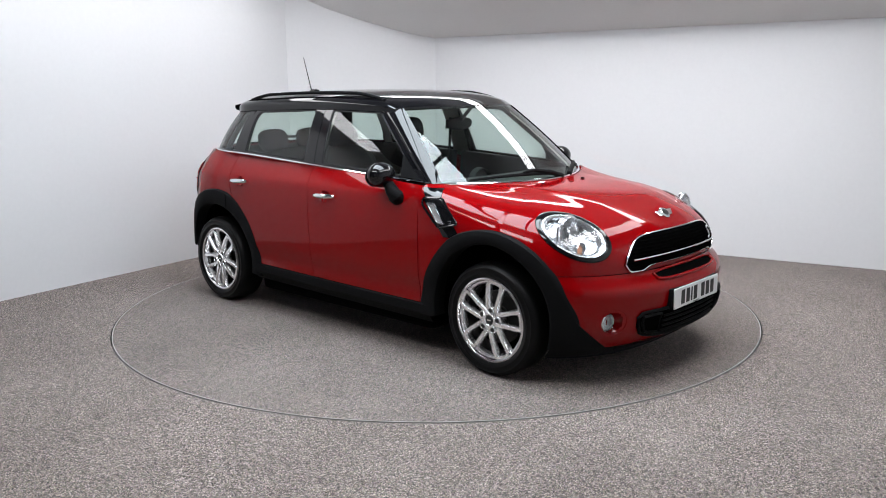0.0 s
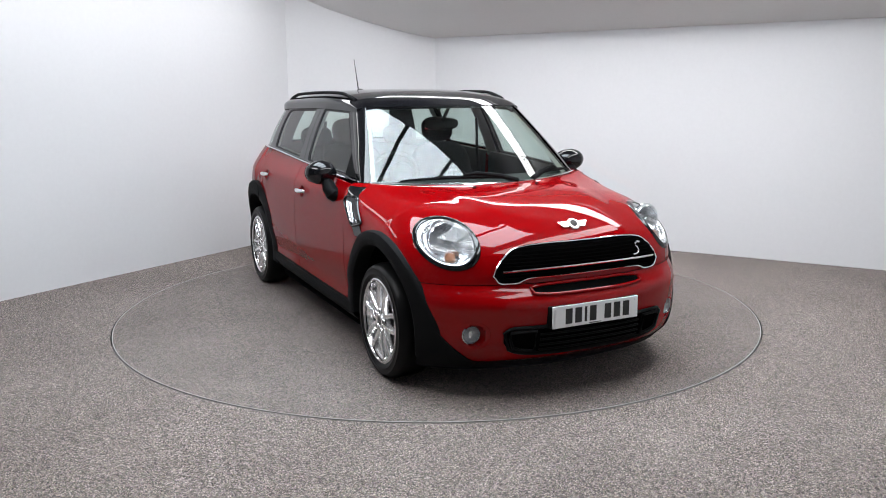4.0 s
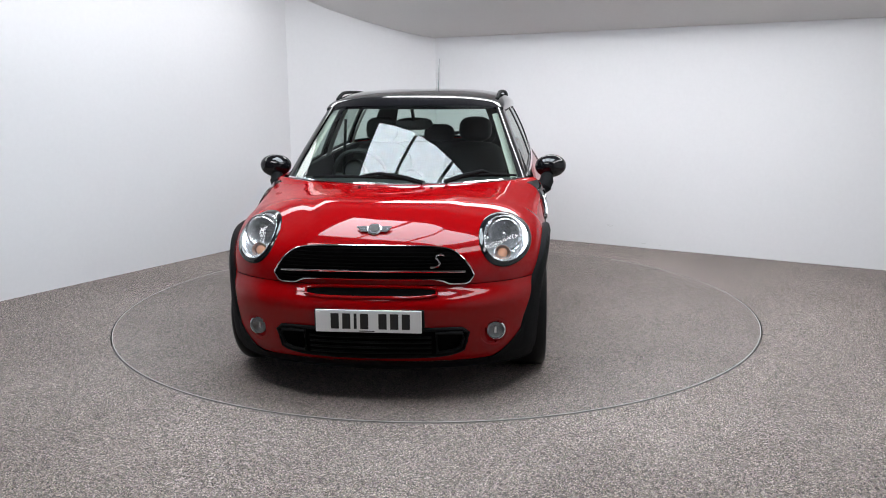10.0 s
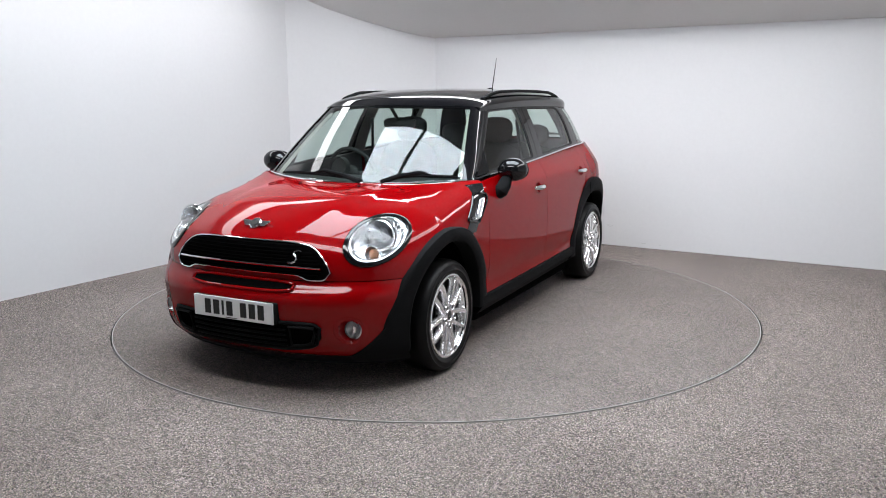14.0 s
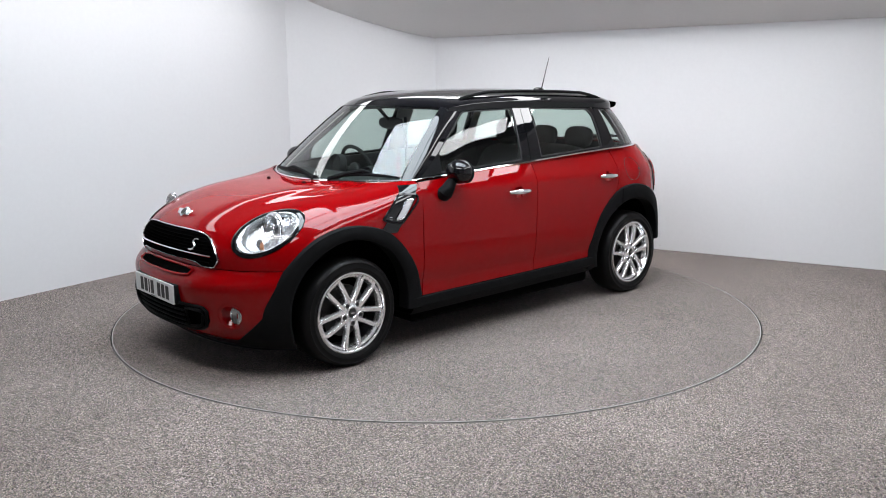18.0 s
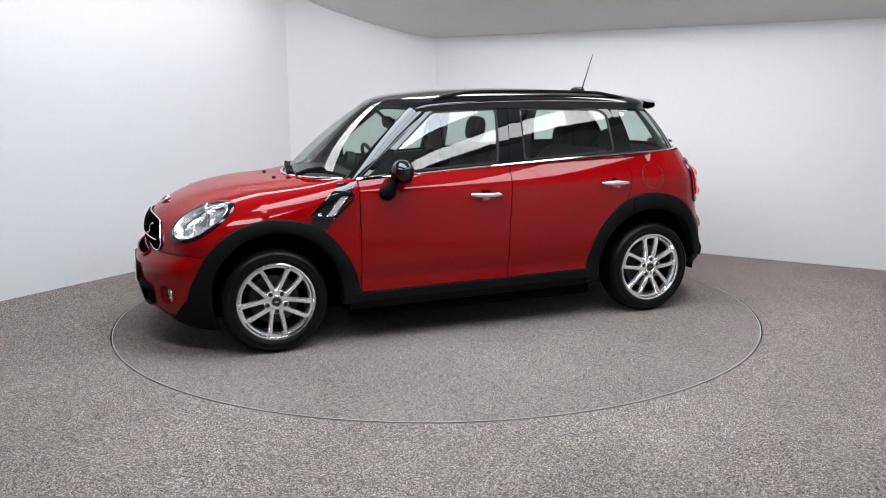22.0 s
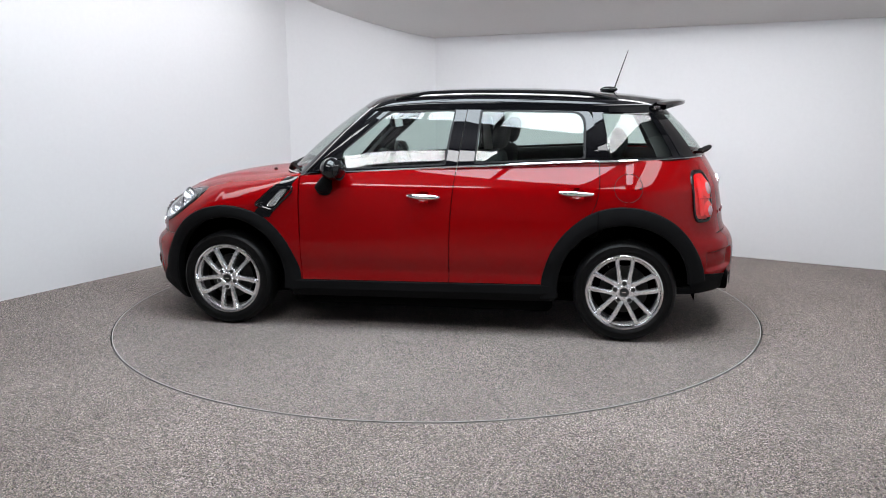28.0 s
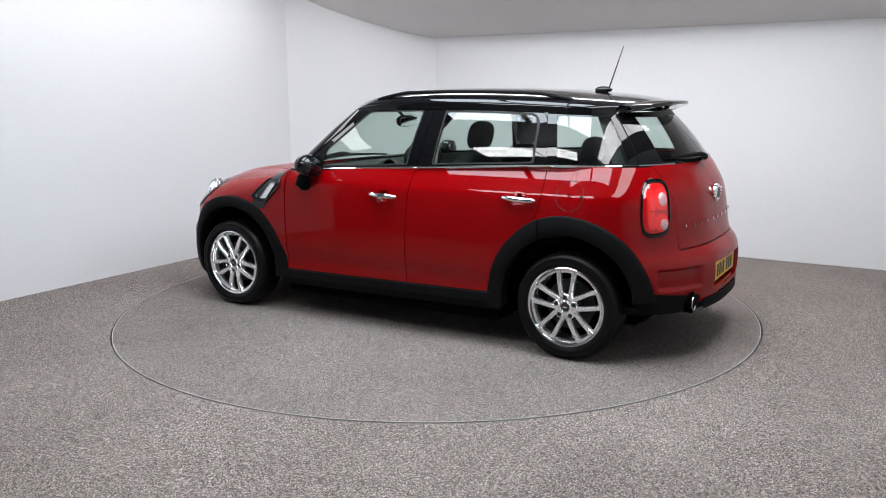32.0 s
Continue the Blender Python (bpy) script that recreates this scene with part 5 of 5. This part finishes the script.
wh = part("steering_wheel", tube([(0.36 + 0.06 * math.sin(t), -0.37 + 0.18 * math.cos(t), 0.98 + 0.165 * math.sin(t)) for t in TAU], 0.014, 8, closed=True), DASH, car, "black steering wheel")
part("wheel_boss", moved(ball((0, 0, 0), 0.035, 0.07, 0.06, 16, 8), pose(0.39, -0.37, 0.97)), DASH, wh, "steering wheel boss")
for t in (0.0, math.pi, -math.pi / 2):
    part("wheel_spoke", tube([(0.385, -0.37, 0.97), (0.36 + 0.06 * math.sin(t), -0.37 + 0.17 * math.cos(t), 0.98 + 0.155 * math.sin(t))], 0.016, 6), DASH, wh, "steering wheel spoke")


def cushion(c, size, tilt, power=0.55):
    return moved(ball((0, 0, 0), size[0], size[1], size[2], 20, 12, power), Matrix.Translation(c) @ Matrix.Rotation(radians(tilt), 4, "Y"))


for y in (0.36, -0.36):
    st = part("front_seat", cushion((-0.02, y, 0.56), (0.27, 0.25, 0.09), -6), CLOTH, car, "dark cloth front seat")
    part("seat_back", cushion((-0.36, y, 0.83), (0.085, 0.245, 0.33), -16), CLOTH, st, "dark cloth seat back")
    part("head_restraint", cushion((-0.47, y, 1.245), (0.055, 0.125, 0.095), -12, 0.7), CLOTH, st, "dark head restraint")
    for d in (0.05, -0.05):
        part("restraint_post", tube([(-0.45, y + d, 1.08), (-0.47, y + d, 1.20)], 0.006, 6), CHROME, st, "chrome post")
bench = part("rear_seat", cushion((-0.80, 0, 0.58), (0.24, 0.62, 0.09), -6), CLOTH, car, "dark cloth rear bench")
part("seat_back", cushion((-1.13, 0, 0.83), (0.09, 0.63, 0.29), -16), CLOTH, bench, "dark cloth bench back")
for y in (0.36, 0.0, -0.36):
    part("head_restraint", cushion((-1.24, y, 1.17), (0.05, 0.13, 0.085), -10, 0.7), CLOTH, bench, "dark rear head restraint")
for s in (1, -1):
    part("side_trim", mirror_to(grid(lambda k, z: tail_arc(k, z, -0.06), lin(0.0, 0.66, 12), lin(0.80, 1.112, 6)), s), DASH, car, "dark luggage area trim")
    part("side_trim", mirror_to(grid(lambda x, z: Vector((x, min(side_y(x, z), 0.84) - 0.06, z)), lin(-1.0, -1.32, 5), lin(0.80, 1.112, 6)), s), DASH, car, "dark luggage area trim")
for s in (1, -1):
    part("pillar_trim", mirror_to(grid(lambda a, v: wrap(a, v, -0.045), lin(radians(29), radians(55), 8), lin(0.0, 0.98, 8)), s), DASH, car, "dark rear pillar lining")
for s, fd, rd in side_doors:
    for d, x0, x1 in ((fd, 0.74, -0.25), (rd, -0.29, -1.10)):
        bm = grid(lambda x, v: Vector((x, side_y(x, belt_z(x)) - (0.028, 0.06, 0.075, 0.085, 0.10, 0.08)[int(round(v))], (belt_z(x) + 0.004, belt_z(x) + 0.002, belt_z(x) - 0.03, 0.82, max(0.70, 0.80 if x < -0.75 else 0), 0.785 if x < -0.75 else 0.40)[int(round(v))])), lin(x0, x1, 16), list(range(6)))
        part("door_card", mirror_to(bm, s), DASH, d, "black inner door panel")
part("cabin_floor", box(-1.72, 0.72, -0.74, 0.74, 0.34, 0.38), DARK, car, "dark cabin carpet")
part("tailgate_trim", grid(lambda y, z: Vector((tail_x(abs(y), z) + 0.07, y, z)), lin(-0.62, 0.62, 14), lin(0.60, 1.11, 6)), DASH, tailgate, "black inner tailgate lining")
part("parcel_shelf", grid(lambda x, y: Vector((x, y, 0.99)), lin(-1.28, -1.72, 4), lin(-0.5, 0.5, 6)), DASH, car, "black parcel shelf")
part("headlining", grid(lambda u, v: roof_fn(u * 0.93, 0.04 + 0.90 * v) - Vector((0, 0, 0.035)), lin(-1, 1, 20), lin(0, 1, 20)), TRIM, car, "pale headlining")
for s in (1, -1):
    # inner linings of the pillars
    part("pillar_trim", mirror_to(grid(lambda u, v: screen_fn(0.975 - 0.07 * u, v) + Vector((-0.03, 0, -0.022 - 0.01 * u)), lin(0, 1, 3), lin(0.02, 0.98, 10)), s), TRIM, car, "pale pillar lining")
    part("pillar_trim", mirror_to(grid(lambda x, v: Vector((x, glass_y(x, belt_z(x) + (top_z(x) - belt_z(x)) * v) - 0.035, belt_z(x) + (top_z(x) - belt_z(x)) * v)), lin(-0.20, -0.36, 3), lin(-0.1, 1, 8)), s), TRIM, car, "pale centre pillar lining")
    part("pillar_trim", mirror_to(grid(lambda x, v: Vector((x, glass_y(x, belt_z(x) + (top_z(x) - belt_z(x)) * v) - 0.035, belt_z(x) + (top_z(x) - belt_z(x)) * v)), lin(-1.045, -1.13, 3), lin(-0.05, 1, 8)), s), TRIM, car, "pale rear pillar lining")
    part("sun_visor", mirror_to(moved(box(-0.08, 0.08, -0.17, 0.17, -0.008, 0.008, 0.006), pose(0.24, 0.33, 1.452, 0, 8, 0)), s), TRIM, car, "folded sun visor")
    part("belt_webbing", mirror_to(tube([(-0.27, 0.60, 1.33), (-0.30, 0.62, 1.1), (-0.28, 0.66, 0.7)], 0.012, 6), s), CLOTH, car, "black seat belt")
mir = part("rear_view_mirror", cushion((0.345, 0, 1.318), (0.022, 0.125, 0.042), 8, 0.75), DASH, car, "black rear-view mirror")
part("mirror_stem", tube([(0.45, 0, 1.425), (0.36, 0, 1.34)], 0.012, 6), DASH, mir, "black stem")
part("mirror_face", moved(box(-0.001, 0.001, -0.11, 0.11, -0.032, 0.032, 0.0005, 1), pose(0.321, 0, 1.314, 0, 8, 0)), CHROME, mir, "mirror face")


# ---- movement ----
def heading(t):
    """Turn of the car about the table's axis, in degrees; 0 faces the camera."""
    s = t / 16 - 1
    return ((-0.88001 * s - 1.18688) * s + 85.15312) * s + 38.36523


OFF = Vector((0.0277, 0.1088, 0))


def motions():
    rows, table = [], []
    for i in range(33):
        turn = -90 - heading(i)
        m = pose(0, 0, 0.002, 0, 0, turn)
        rows.append((float(i), m @ Matrix.Translation(-OFF)))
        table.append((float(i), pose(0, 0, 0, 0, 0, turn)))
    walk(car, rows)
    walk(turntable, table)


motions()
